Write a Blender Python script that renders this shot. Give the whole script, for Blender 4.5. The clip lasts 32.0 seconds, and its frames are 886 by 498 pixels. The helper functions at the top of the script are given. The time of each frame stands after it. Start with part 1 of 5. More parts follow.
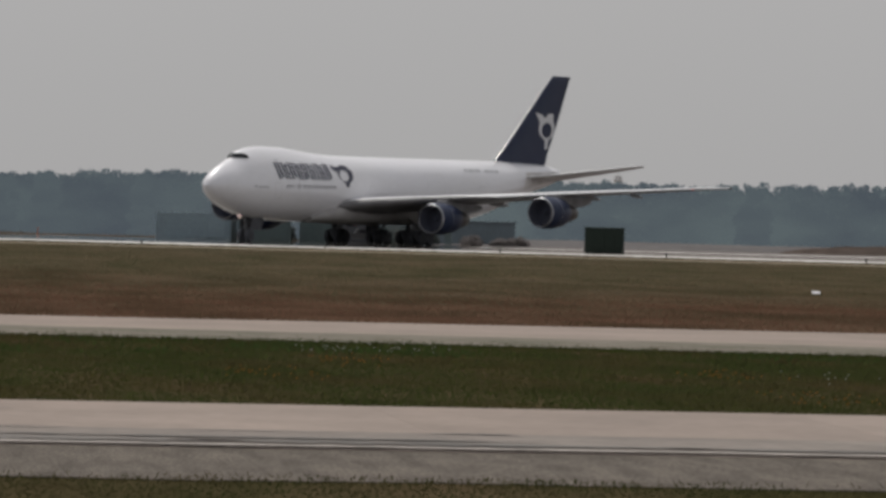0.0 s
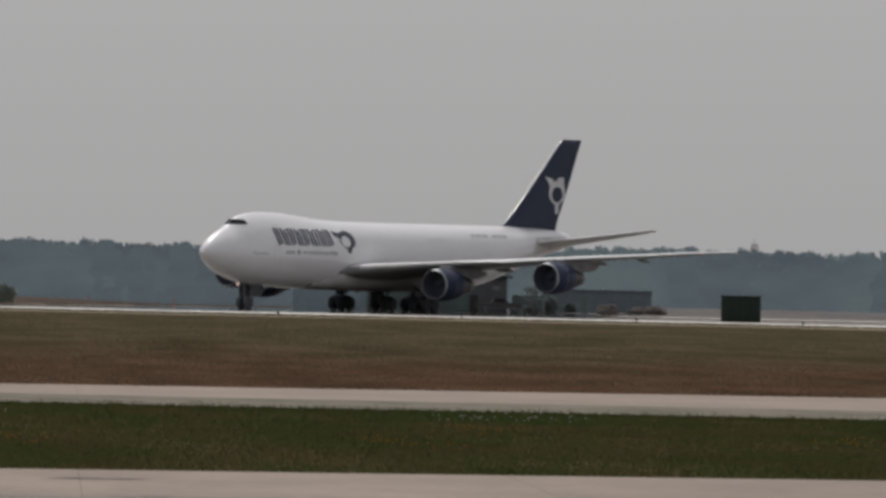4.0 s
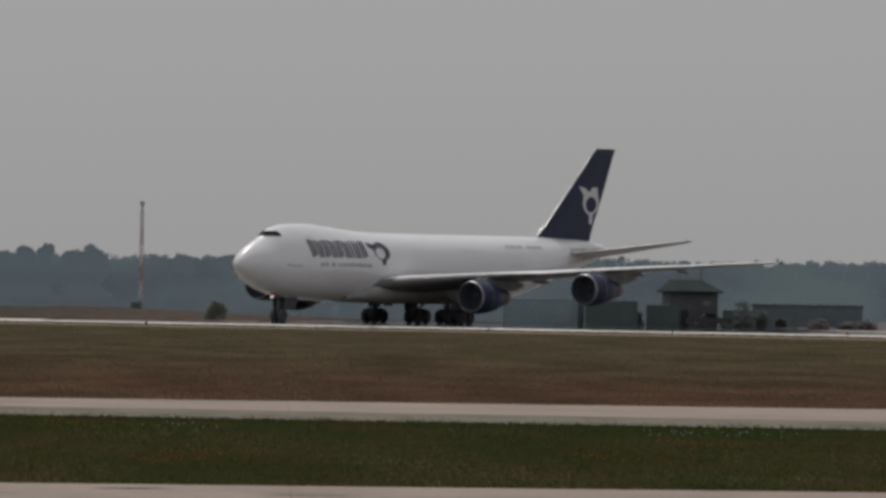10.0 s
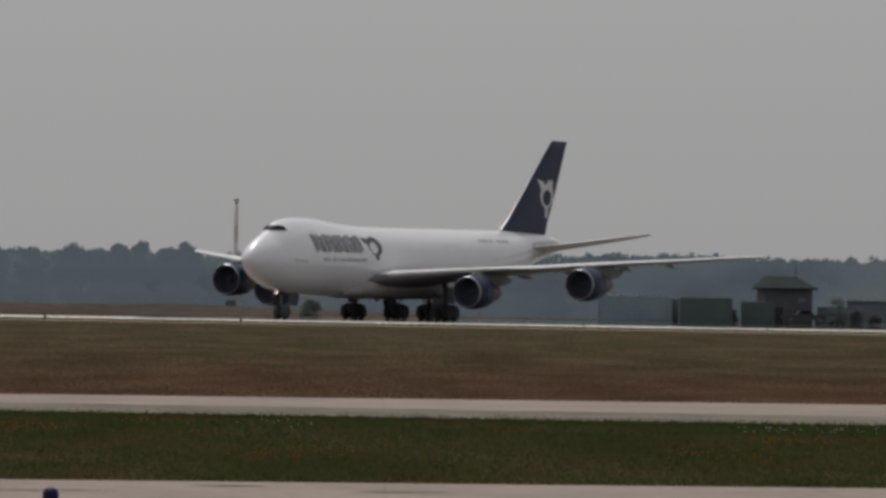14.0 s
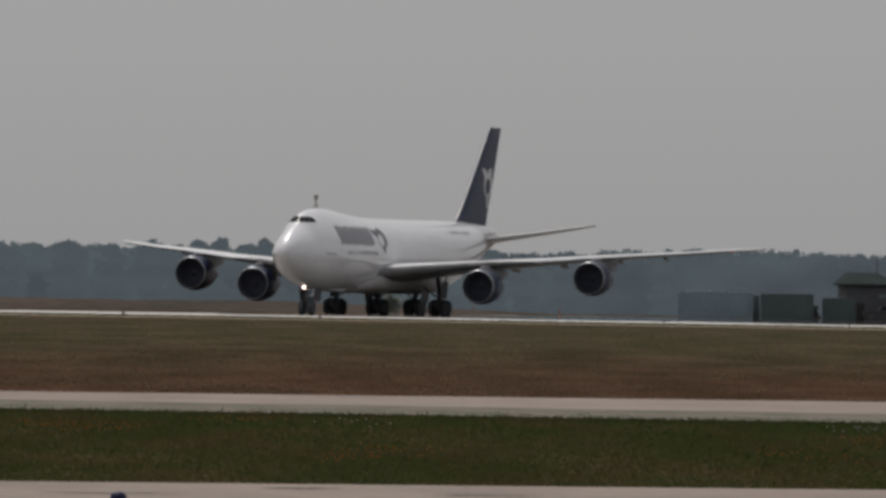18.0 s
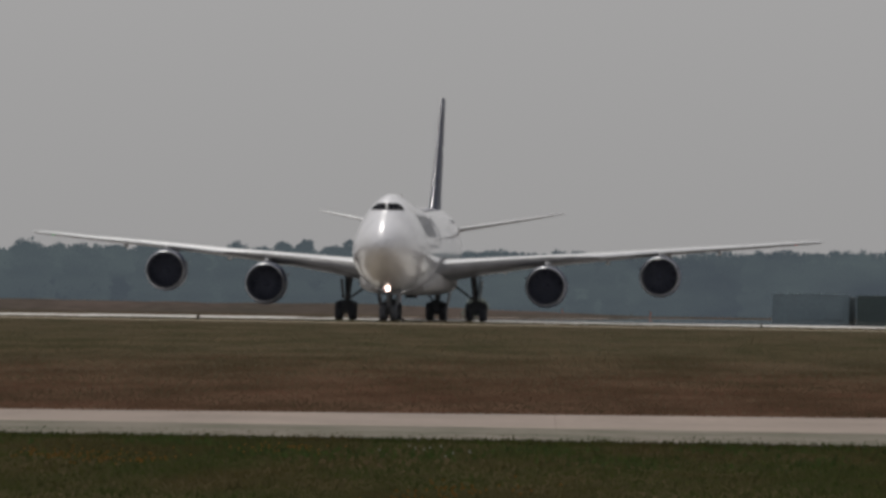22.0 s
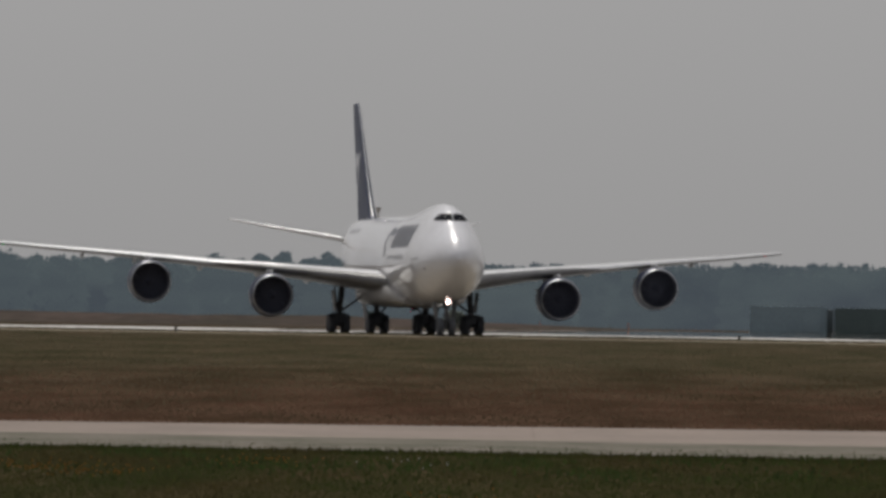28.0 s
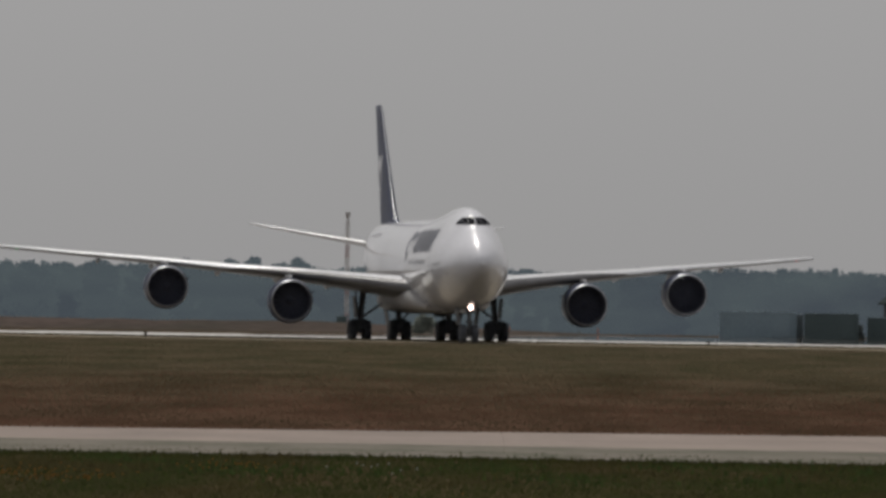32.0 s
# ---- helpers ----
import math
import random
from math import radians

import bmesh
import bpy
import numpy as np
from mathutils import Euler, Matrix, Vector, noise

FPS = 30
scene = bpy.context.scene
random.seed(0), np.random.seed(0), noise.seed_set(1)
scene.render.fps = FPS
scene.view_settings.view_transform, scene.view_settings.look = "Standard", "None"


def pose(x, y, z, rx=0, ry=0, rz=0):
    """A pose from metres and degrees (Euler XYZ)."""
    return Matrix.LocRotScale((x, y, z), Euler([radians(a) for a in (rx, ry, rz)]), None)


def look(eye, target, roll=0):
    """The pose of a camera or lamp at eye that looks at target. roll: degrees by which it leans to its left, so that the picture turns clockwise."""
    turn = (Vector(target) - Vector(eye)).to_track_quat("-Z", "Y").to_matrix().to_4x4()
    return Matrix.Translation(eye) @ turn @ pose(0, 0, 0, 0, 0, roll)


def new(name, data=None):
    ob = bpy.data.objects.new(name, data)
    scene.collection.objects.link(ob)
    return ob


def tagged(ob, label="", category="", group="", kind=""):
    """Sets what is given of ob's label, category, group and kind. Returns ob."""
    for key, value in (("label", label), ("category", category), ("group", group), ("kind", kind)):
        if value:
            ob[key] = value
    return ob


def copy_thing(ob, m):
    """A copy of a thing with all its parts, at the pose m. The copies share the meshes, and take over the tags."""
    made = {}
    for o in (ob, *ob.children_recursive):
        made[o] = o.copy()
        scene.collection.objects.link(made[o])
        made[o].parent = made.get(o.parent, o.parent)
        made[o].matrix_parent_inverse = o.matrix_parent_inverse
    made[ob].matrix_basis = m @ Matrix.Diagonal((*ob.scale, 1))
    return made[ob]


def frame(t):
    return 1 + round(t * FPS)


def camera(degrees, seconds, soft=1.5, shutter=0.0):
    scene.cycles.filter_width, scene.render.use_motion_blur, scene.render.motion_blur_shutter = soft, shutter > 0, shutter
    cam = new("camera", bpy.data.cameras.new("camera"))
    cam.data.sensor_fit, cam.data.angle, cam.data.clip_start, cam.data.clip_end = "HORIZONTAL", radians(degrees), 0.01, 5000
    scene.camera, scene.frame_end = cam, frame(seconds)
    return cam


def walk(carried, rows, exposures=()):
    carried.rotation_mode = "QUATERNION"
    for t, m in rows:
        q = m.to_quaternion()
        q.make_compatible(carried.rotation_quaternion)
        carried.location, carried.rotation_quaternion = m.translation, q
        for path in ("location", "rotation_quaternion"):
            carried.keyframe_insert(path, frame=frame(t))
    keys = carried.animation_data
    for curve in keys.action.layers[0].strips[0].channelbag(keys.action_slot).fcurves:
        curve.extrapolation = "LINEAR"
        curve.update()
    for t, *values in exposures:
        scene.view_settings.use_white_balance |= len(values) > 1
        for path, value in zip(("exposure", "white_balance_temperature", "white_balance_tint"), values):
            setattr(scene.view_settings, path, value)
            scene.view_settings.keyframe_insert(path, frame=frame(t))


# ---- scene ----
# A white cargo airplane turns on an airfield, watched through a long lens from beyond two taxiways.
# x to the right, y away from the camera, z up; bearings are in degrees, positive to the left.

# ---- camera ----
cam = camera(7.236, 32.0, soft=3.4)
EYE_HEIGHT = 2.72
# seconds, pan to the left, tilt up, lean, way forward
VIEW = (
    (0, -4.363, -0.242, 1.47, 0.00), (0.5, -4.303, -0.329, 1.41, 0.00), (1, -4.207, -0.281, 1.35, 0.00), (1.5, -3.730, -0.246, 1.30, 0.00),
    (2, -3.065, -0.149, 1.25, 0.00), (2.5, -2.971, -0.144, 1.21, 0.00), (3, -2.567, -0.029, 1.18, 0.00), (3.5, -3.317, 0.262, 1.19, 0.00),
    (5.5, -2.803, 0.342, 1.13, 0.00), (6, -2.876, 0.459, 1.12, 0.00), (6.5, -2.156, 0.374, 1.11, 0.00), (7, -1.874, 0.366, 1.10, 0.00),
    (7.5, -1.863, 0.391, 1.08, 0.00), (8, -1.807, 0.379, 1.06, 0.00), (8.5, -1.802, 0.417, 1.04, 0.00), (9, -1.772, 0.420, 1.03, 0.00),
    (9.5, -1.765, 0.436, 1.00, 0.00), (10, -1.514, 0.395, 0.97, 0.00), (10.5, -1.136, 0.386, 0.95, 0.00), (11, -1.000, 0.351, 0.93, 0.00),
    (11.5, -0.950, 0.321, 0.92, 0.00), (12, -0.951, 0.347, 0.91, 0.00), (12.5, -0.908, 0.354, 0.89, 0.00), (13, -0.805, 0.327, 0.88, 0.00),
    (13.5, -0.777, 0.352, 0.88, 0.00), (14, -0.743, 0.360, 0.89, 0.00), (14.5, -0.654, 0.327, 0.90, 0.00), (16.5, -0.219, 0.348, 0.89, 0.00),
    (17, -0.155, 0.326, 0.88, 0.00), (17.5, -0.093, 0.281, 0.88, 0.76), (18, -0.092, 0.320, 0.87, 3.02), (18.5, -0.033, 0.303, 0.86, 6.05),
    (19, -0.001, 0.316, 0.85, 11.34), (19.5, -0.001, 0.322, 0.83, 16.88), (19.65, 0.010, 0.323, 0.82, 18.60), (19.8, 0.310, 0.325, 0.82, 20.40), (20, 0.938, 0.327, 0.81, 22.68), (20.5, 0.753, 0.352, 0.80, 25.20),
    (21, 0.660, 0.364, 0.79, 25.20), (21.5, 0.613, 0.322, 0.80, 25.20), (22, 0.621, 0.328, 0.80, 25.20), (22.5, 0.678, 0.292, 0.81, 25.20),
    (23, 0.671, 0.320, 0.82, 25.20), (23.5, 0.679, 0.319, 0.84, 25.20), (24, 0.724, 0.292, 0.84, 25.20), (24.5, 0.739, 0.300, 0.84, 25.20),
    (25, 0.662, 0.365, 0.85, 25.20), (25.5, 0.636, 0.410, 0.85, 25.20), (27.5, 0.515, 0.389, 0.88, 25.20), (28, 0.442, 0.430, 0.88, 25.20),
    (28.5, 0.460, 0.345, 0.88, 25.20), (29, 0.402, 0.389, 0.86, 25.20), (29.5, 0.343, 0.382, 0.87, 25.20), (30, 0.304, 0.415, 0.87, 25.20),
    (30.5, 0.257, 0.444, 0.86, 25.20), (31, 0.254, 0.430, 0.87, 25.20), (31.5, 0.232, 0.440, 0.87, 25.20), (32, 0.195, 0.476, 0.86, 25.20),
)


def aim(pan, tilt, lean, forward):
    eye = Vector((0.0, forward, EYE_HEIGHT))
    a, b = radians(pan), radians(tilt)
    way = Vector((-math.sin(a) * math.cos(b), math.cos(a) * math.cos(b), math.sin(b)))
    return look(eye, eye + way * 100.0, lean)


# the picture starts a little brighter and settles by the sixth second
walk(cam, [(t, aim(pan, tilt, lean, forward)) for t, pan, tilt, lean, forward in VIEW],
     exposures=((0, 0.26), (3, 0.3), (4, 0.2), (6, 0.06), (9, 0.0), (25.5, 0.0), (28, -0.06), (32, -0.07)))

# ---- light ----
SUN_ELEVATION, SUN_AZIMUTH = 60.0, 22.0      # azimuth: degrees left of straight ahead
world = bpy.data.worlds.new("hazy_sky")
scene.world = world
world.use_nodes = True
wn, wl = world.node_tree.nodes, world.node_tree.links
wn.clear()
w_out = wn.new("ShaderNodeOutputWorld")
w_bg = wn.new("ShaderNodeBackground")
w_sky = wn.new("ShaderNodeTexSky")
w_sky.sky_type = "NISHITA"
w_sky.sun_disc = False
w_sky.sun_elevation = radians(SUN_ELEVATION)
w_sky.sun_rotation = radians(-SUN_AZIMUTH)
w_sky.dust_density = 6.0
w_hsv = wn.new("ShaderNodeHueSaturation")
w_hsv.inputs["Saturation"].default_value = 0.12
w_mix = wn.new("ShaderNodeMixRGB")
w_mix.inputs["Fac"].default_value = 0.93
# thick grey haze, brighter overhead than at the horizon
w_tc = wn.new("ShaderNodeTexCoord")
w_xyz = wn.new("ShaderNodeSeparateXYZ")
w_ramp = wn.new("ShaderNodeValToRGB")
w_ramp.color_ramp.elements[0].position, w_ramp.color_ramp.elements[0].color = 0.0, (0.34, 0.335, 0.335, 1)
w_ramp.color_ramp.elements[1].position, w_ramp.color_ramp.elements[1].color = 0.8, (0.47, 0.47, 0.48, 1)
w_mid = w_ramp.color_ramp.elements.new(0.045)
w_mid.color = (0.372, 0.367, 0.367, 1)
w_gain = wn.new("ShaderNodeMixRGB")
w_gain.blend_type = "MULTIPLY"
w_gain.inputs[0].default_value = 1.0
w_gain.inputs[2].default_value = (10, 10, 10, 1)
# the haze scatters light forward: paler round the sun, darker opposite to it
w_dot = wn.new("ShaderNodeVectorMath")
w_dot.operation = "DOT_PRODUCT"
w_dot.inputs[1].default_value = (-math.sin(radians(SUN_AZIMUTH)), math.cos(radians(SUN_AZIMUTH)), 0.0)
w_fwd = wn.new("ShaderNodeMapRange")
w_fwd.inputs[1].default_value, w_fwd.inputs[2].default_value = -1.0, 1.0
w_fwd.inputs[3].default_value, w_fwd.inputs[4].default_value = 7.4, 10.2
wl.new(w_tc.outputs["Generated"], w_dot.inputs[0])
wl.new(w_dot.outputs["Value"], w_fwd.inputs[0])
wl.new(w_fwd.outputs[0], w_gain.inputs[2])
wl.new(w_tc.outputs["Generated"], w_xyz.inputs[0])
wl.new(w_xyz.outputs["Z"], w_ramp.inputs[0])
wl.new(w_ramp.outputs[0], w_gain.inputs[1])
wl.new(w_gain.outputs[0], w_mix.inputs[2])
w_bg.inputs["Strength"].default_value = 0.1
wl.new(w_sky.outputs[0], w_hsv.inputs["Color"])
wl.new(w_hsv.outputs[0], w_mix.inputs[1])
wl.new(w_mix.outputs[0], w_bg.inputs["Color"])
wl.new(w_bg.outputs[0], w_out.inputs["Surface"])
sun_data = bpy.data.lights.new("sun", "SUN")
sun_data.energy, sun_data.angle, sun_data.color = 2.0, radians(1.5), (1.0, 0.95, 0.88)
sun = new("sun", sun_data)
_e, _a = radians(SUN_ELEVATION), radians(SUN_AZIMUTH)
sun.matrix_basis = look((0, 0, 200), Vector((0, 0, 200)) - Vector((-math.sin(_a) * math.cos(_e), math.cos(_a) * math.cos(_e), math.sin(_e))))


# ---- materials ----
def material(name, colour, rough=0.6, metal=0.0, colour2=None, scale=1.0, detail=6.0, low=0.35, high=0.65,
             fine=0.0, bump=0.0, bump_scale=20.0, coat=0.0, stretch=(1, 1, 1), glow=None, spec=0.5, vary=0.0, island=False, thin=0.0):
    """Principled surface: colour to colour2 by large noise, finer mottling, relief, and a shift from piece to piece."""
    m = bpy.data.materials.new(name)
    m.use_nodes = True
    n, l = m.node_tree.nodes, m.node_tree.links
    b = n["Principled BSDF"]
    b.inputs["Roughness"].default_value = rough
    b.inputs["Metallic"].default_value = metal
    b.inputs["Coat Weight"].default_value = coat
    b.inputs["Specular IOR Level"].default_value = spec
    geo = n.new("ShaderNodeTexCoord")
    mp = n.new("ShaderNodeMapping")
    mp.inputs["Scale"].default_value = stretch
    l.new(geo.outputs["Object"], mp.inputs[0])
    out = None
    if colour2:
        nz = n.new("ShaderNodeTexNoise")
        nz.inputs["Scale"].default_value, nz.inputs["Detail"].default_value = scale, detail
        l.new(mp.outputs[0], nz.inputs["Vector"])
        rp = n.new("ShaderNodeValToRGB")
        rp.color_ramp.elements[0].position, rp.color_ramp.elements[1].position = low, high
        rp.color_ramp.elements[0].color, rp.color_ramp.elements[1].color = (*colour, 1), (*colour2, 1)
        l.new(nz.outputs[0], rp.inputs[0])
        out = rp.outputs[0]
    else:
        rgb = n.new("ShaderNodeRGB")
        rgb.outputs[0].default_value = (*colour, 1)
        out = rgb.outputs[0]
    if fine:
        nf = n.new("ShaderNodeTexNoise")
        nf.inputs["Scale"].default_value, nf.inputs["Detail"].default_value = scale * 9.0, 4.0
        l.new(mp.outputs[0], nf.inputs["Vector"])
        mr = n.new("ShaderNodeMapRange")
        mr.inputs[1].default_value, mr.inputs[2].default_value = 0.3, 0.7
        mr.inputs[3].default_value, mr.inputs[4].default_value = 1 - fine, 1 + fine
        l.new(nf.outputs[0], mr.inputs[0])
        mul = n.new("ShaderNodeMixRGB")
        mul.blend_type = "MULTIPLY"
        mul.inputs[0].default_value = 1
        l.new(out, mul.inputs[1])
        l.new(mr.outputs[0], mul.inputs[2])
        out = mul.outputs[0]
    if vary:
        src = n.new("ShaderNodeNewGeometry" if island else "ShaderNodeObjectInfo")
        mr = n.new("ShaderNodeMapRange")
        mr.inputs[3].default_value, mr.inputs[4].default_value = 1 - vary, 1 + vary
        l.new(src.outputs["Random Per Island" if island else "Random"], mr.inputs[0])
        mul = n.new("ShaderNodeMixRGB")
        mul.blend_type = "MULTIPLY"
        mul.inputs[0].default_value = 1
        l.new(out, mul.inputs[1])
        l.new(mr.outputs[0], mul.inputs[2])
        out = mul.outputs[0]
    l.new(out, b.inputs["Base Color"])
    if bump:
        nb = n.new("ShaderNodeTexNoise")
        nb.inputs["Scale"].default_value, nb.inputs["Detail"].default_value = bump_scale, 5.0
        l.new(mp.outputs[0], nb.inputs["Vector"])
        bp = n.new("ShaderNodeBump")
        bp.inputs["Strength"].default_value = bump
        l.new(nb.outputs[0], bp.inputs["Height"])
        l.new(bp.outputs[0], b.inputs["Normal"])
    if thin:                        # light passes through thin blades and leaves
        tr = n.new("ShaderNodeBsdfTranslucent")
        mx = n.new("ShaderNodeMixShader")
        mx.inputs[0].default_value = thin
        l.new(out, tr.inputs[0])
        l.new(b.outputs[0], mx.inputs[1])
        l.new(tr.outputs[0], mx.inputs[2])
        l.new(mx.outputs[0], n["Material Output"].inputs["Surface"])
    if glow:
        b.inputs["Emission Color"].default_value = (*glow[:3], 1)
        b.inputs["Emission Strength"].default_value = glow[3]
    return m


WHITE = material("white_paint", (0.785, 0.785, 0.835), 0.3, colour2=(0.73, 0.73, 0.765), scale=0.35, low=0.45, high=0.8, fine=0.03, coat=0.9, stretch=(1, 0.25, 1), bump=0.02, bump_scale=1.2)
GREY_SKIN = material("grey_wing_skin", (0.15, 0.148, 0.155), 0.42, colour2=(0.115, 0.113, 0.118), scale=0.6, fine=0.06)
TAIL_SKIN = material("pale_tail_skin", (0.5, 0.5, 0.52), 0.4, colour2=(0.42, 0.42, 0.44), scale=0.6, fine=0.06)
BARE = material("bare_aluminium", (0.5, 0.5, 0.52), 0.34, 1.0, colour2=(0.4, 0.4, 0.42), scale=1.5)
LIP = material("dull_inlet_metal", (0.36, 0.365, 0.39), 0.4, 0.8, colour2=(0.28, 0.285, 0.31), scale=1.5)
# polished metal edge; the near-white colour adds to its sunlit line
EDGE = material("sunlit_leading_edge", (0.93, 0.93, 0.94), 0.3, 0.6, colour2=(0.82, 0.82, 0.84), scale=1.2, fine=0.08, coat=0.6)
NAVY = material("navy_paint", (0.015, 0.024, 0.060), 0.42, colour2=(0.020, 0.030, 0.068), scale=0.5, coat=0.03, spec=0.25)
NAVY_FLAT = material("navy_lettering", (0.014, 0.018, 0.05), 0.35, coat=0.35, spec=0.4)
PALE_MARK = material("pale_marking", (0.66, 0.67, 0.7), 0.4)
GREY_MARK = material("grey_marking", (0.42, 0.43, 0.46), 0.45)
GLASS_DARK = material("cockpit_glass", (0.014, 0.015, 0.02), 0.6, spec=0.01)
# inlet, fan, tyre, hub and strut colours carry a bluish lift for haze
BLACK = material("inlet_dark", (0.055, 0.06, 0.085), 0.6)
FAN = material("fan_titanium", (0.06, 0.065, 0.092), 0.65, spec=0.2)
RUBBER = material("tyre_rubber", (0.082, 0.088, 0.105), 0.85, colour2=(0.095, 0.1, 0.115), scale=3.0)
HUB = material("wheel_hub", (0.07, 0.072, 0.082), 0.7, 0.2)
STRUT = material("gear_strut", (0.17, 0.175, 0.19), 0.5, 0.2, colour2=(0.12, 0.122, 0.135), scale=2.0)
EXHAUST = material("exhaust_metal", (0.13, 0.12, 0.11), 0.45, 0.9, colour2=(0.07, 0.06, 0.055), scale=1.0)
PLATE = material("scuffed_plate", (0.62, 0.6, 0.6), 0.5, 0.0, colour2=(0.45, 0.43, 0.42), scale=0.5, fine=0.15, low=0.35, high=0.7)
FAIRING = material("fairing_grey", (0.32, 0.31, 0.31), 0.55, colour2=(0.27, 0.262, 0.26), scale=0.7, fine=0.05)
PYLON = material("pylon_grey", (0.22, 0.225, 0.24), 0.45, colour2=(0.16, 0.16, 0.17), scale=0.7)
DOOR_GREY = material("gear_door_grey", (0.105, 0.11, 0.13), 0.6, colour2=(0.085, 0.09, 0.105), scale=1.0)
DARK_SEAM = material("dark_panel_gap", (0.7, 0.7, 0.71), 0.5)
BEACON_LENS = material("lit_beacon_lens", (0.5, 0.02, 0.02), 0.3, glow=(1.0, 0.04, 0.10, 5.0))
SEAM = material("panel_gap", (0.48, 0.48, 0.49), 0.6)
LAMP_GLOW = material("landing_lamp_lens", (0.9, 0.9, 0.9), 0.2, glow=(1.0, 0.74, 0.64, 7.0))
BEACON = material("red_beacon_glass", (0.4, 0.02, 0.02), 0.2, glow=(1.0, 0.05, 0.05, 0.02))
RED_GLOW = material("red_lamp_lens", (0.5, 0.02, 0.02), 0.2, glow=(1.0, 0.06, 0.05, 0.04))
GREEN_GLOW = material("green_lamp_lens", (0.02, 0.4, 0.1), 0.2, glow=(0.08, 1.0, 0.3, 0.04))
CONCRETE = material("taxiway_concrete", (0.285, 0.234, 0.205), 0.9, spec=0.1, colour2=(0.235, 0.195, 0.172), scale=0.3, fine=0.08, stretch=(1.2, 0.6, 1), bump=0.1, bump_scale=6, vary=0.04)
CONCRETE_GREY = material("worn_grey_concrete", (0.235, 0.205, 0.185), 0.9, spec=0.1, colour2=(0.165, 0.146, 0.133), scale=0.35, fine=0.14, stretch=(1.0, 1.0, 1), bump=0.1, bump_scale=6, vary=0.05)
BRIGHT = material("white_concrete", (0.6, 0.58, 0.55), 0.5, colour2=(0.4, 0.385, 0.365), scale=0.07, fine=0.1, stretch=(1.0, 1, 1), vary=0.1)
APRON = material("smooth_pale_concrete", (0.15, 0.138, 0.122), 0.025, spec=0.5, colour2=(0.125, 0.115, 0.102), scale=0.02, fine=0.06, stretch=(0.25, 1, 1), vary=0.04)
# grey of the right-hand apron as it looks through haze
HAZY_CONCRETE = material("hazy_grey_concrete", (0.155, 0.138, 0.13), 0.8, spec=0.05, colour2=(0.12, 0.107, 0.1), scale=0.03, fine=0.1, stretch=(0.4, 1, 1), vary=0.1)
ASPHALT = material("shoulder_asphalt", (0.134, 0.116, 0.1), 0.95, colour2=(0.086, 0.075, 0.065), scale=0.9, detail=8.0, low=0.36, high=0.64, fine=0.35, spec=0.05, stretch=(3.0, 0.35, 1), bump=0.2, bump_scale=12)
# tan kept pale so that the added strip bounces light onto the belly
BOUNCE_TAN = material("tan_bounce_shoulder", (0.29, 0.25, 0.195), 0.95, colour2=(0.22, 0.19, 0.145), scale=0.04, fine=0.2, stretch=(1.0, 1, 1), spec=0.0)
SEALANT = material("joint_sealant", (0.2, 0.17, 0.152), 0.95, spec=0.0, colour2=(0.25, 0.21, 0.19), scale=2.0)
DUSTY = material("dusty_shoulder", (0.185, 0.165, 0.14), 0.95, colour2=(0.12, 0.115, 0.09), scale=0.3, fine=0.16, spec=0.05, stretch=(1.6, 1, 1))
STAIN = material("tyre_stain", (0.05, 0.046, 0.042), 0.85, colour2=(0.13, 0.116, 0.105), scale=0.5, fine=0.2, stretch=(0.5, 2, 1))
LINE = material("edge_line_paint", (0.29, 0.258, 0.237), 0.8, colour2=(0.18, 0.16, 0.145), scale=0.8, fine=0.15, stretch=(2, 0.5, 1), low=0.4, high=0.62)
# earth colour with the grey of the haze put in
HAZE_EARTH = material("haze_grey_earth", (0.15, 0.142, 0.143), 0.95, colour2=(0.12, 0.113, 0.114), spec=0.0, scale=0.05, fine=0.15)
BANK = material("earth_bank_soil", (0.088, 0.070, 0.062), 0.95, colour2=(0.066, 0.058, 0.05), spec=0.0, scale=0.05, fine=0.2, stretch=(1.0, 1, 1))
BLADE_NEAR = material("green_grass", (0.05, 0.062, 0.02), 0.85, colour2=(0.074, 0.062, 0.027), scale=0.1, fine=0.05, spec=0.05, vary=0.03, island=True, low=0.42, high=0.64, stretch=(4.0, 0.8, 1), thin=0.5)
BLADE_FAR = material("dry_grass", (0.098, 0.091, 0.054), 0.9, colour2=(0.158, 0.13, 0.09), scale=0.04, fine=0.08, spec=0.0, vary=0.04, island=True, low=0.4, high=0.6, stretch=(3.0, 1, 1), thin=0.5)
BLADE_RED = material("brown_stubble", (0.166, 0.093, 0.065), 0.9, colour2=(0.088, 0.067, 0.042), scale=0.05, fine=0.08, spec=0.0, vary=0.04, island=True, low=0.4, high=0.6, stretch=(3.0, 1, 1), thin=0.5)
BLADE_FORE = material("brown_verge_grass", (0.066, 0.056, 0.027), 0.9, colour2=(0.048, 0.053, 0.021), scale=0.3, fine=0.15, spec=0.0, vary=0.1, island=True, stretch=(3.0, 1, 1), thin=0.5)
WEED = material("tall_green_weeds", (0.038, 0.066, 0.02), 0.85, colour2=(0.055, 0.078, 0.026), scale=0.5, spec=0.1, vary=0.15, island=True, thin=0.5)
FLOWER_Y = material("yellow_petals", (0.26, 0.125, 0.02), 0.8)
FLOWER_W = material("white_petals", (0.32, 0.32, 0.28), 0.8)
# dark foliage; its blue-grey emission stands in for the haze before it
WOODS = material("hazed_foliage", (0.009, 0.013, 0.009), 0.95, colour2=(0.016, 0.02, 0.014), scale=0.08, fine=0.2, spec=0.0, vary=0.06, island=True, glow=(0.071, 0.086, 0.101, 1.0))
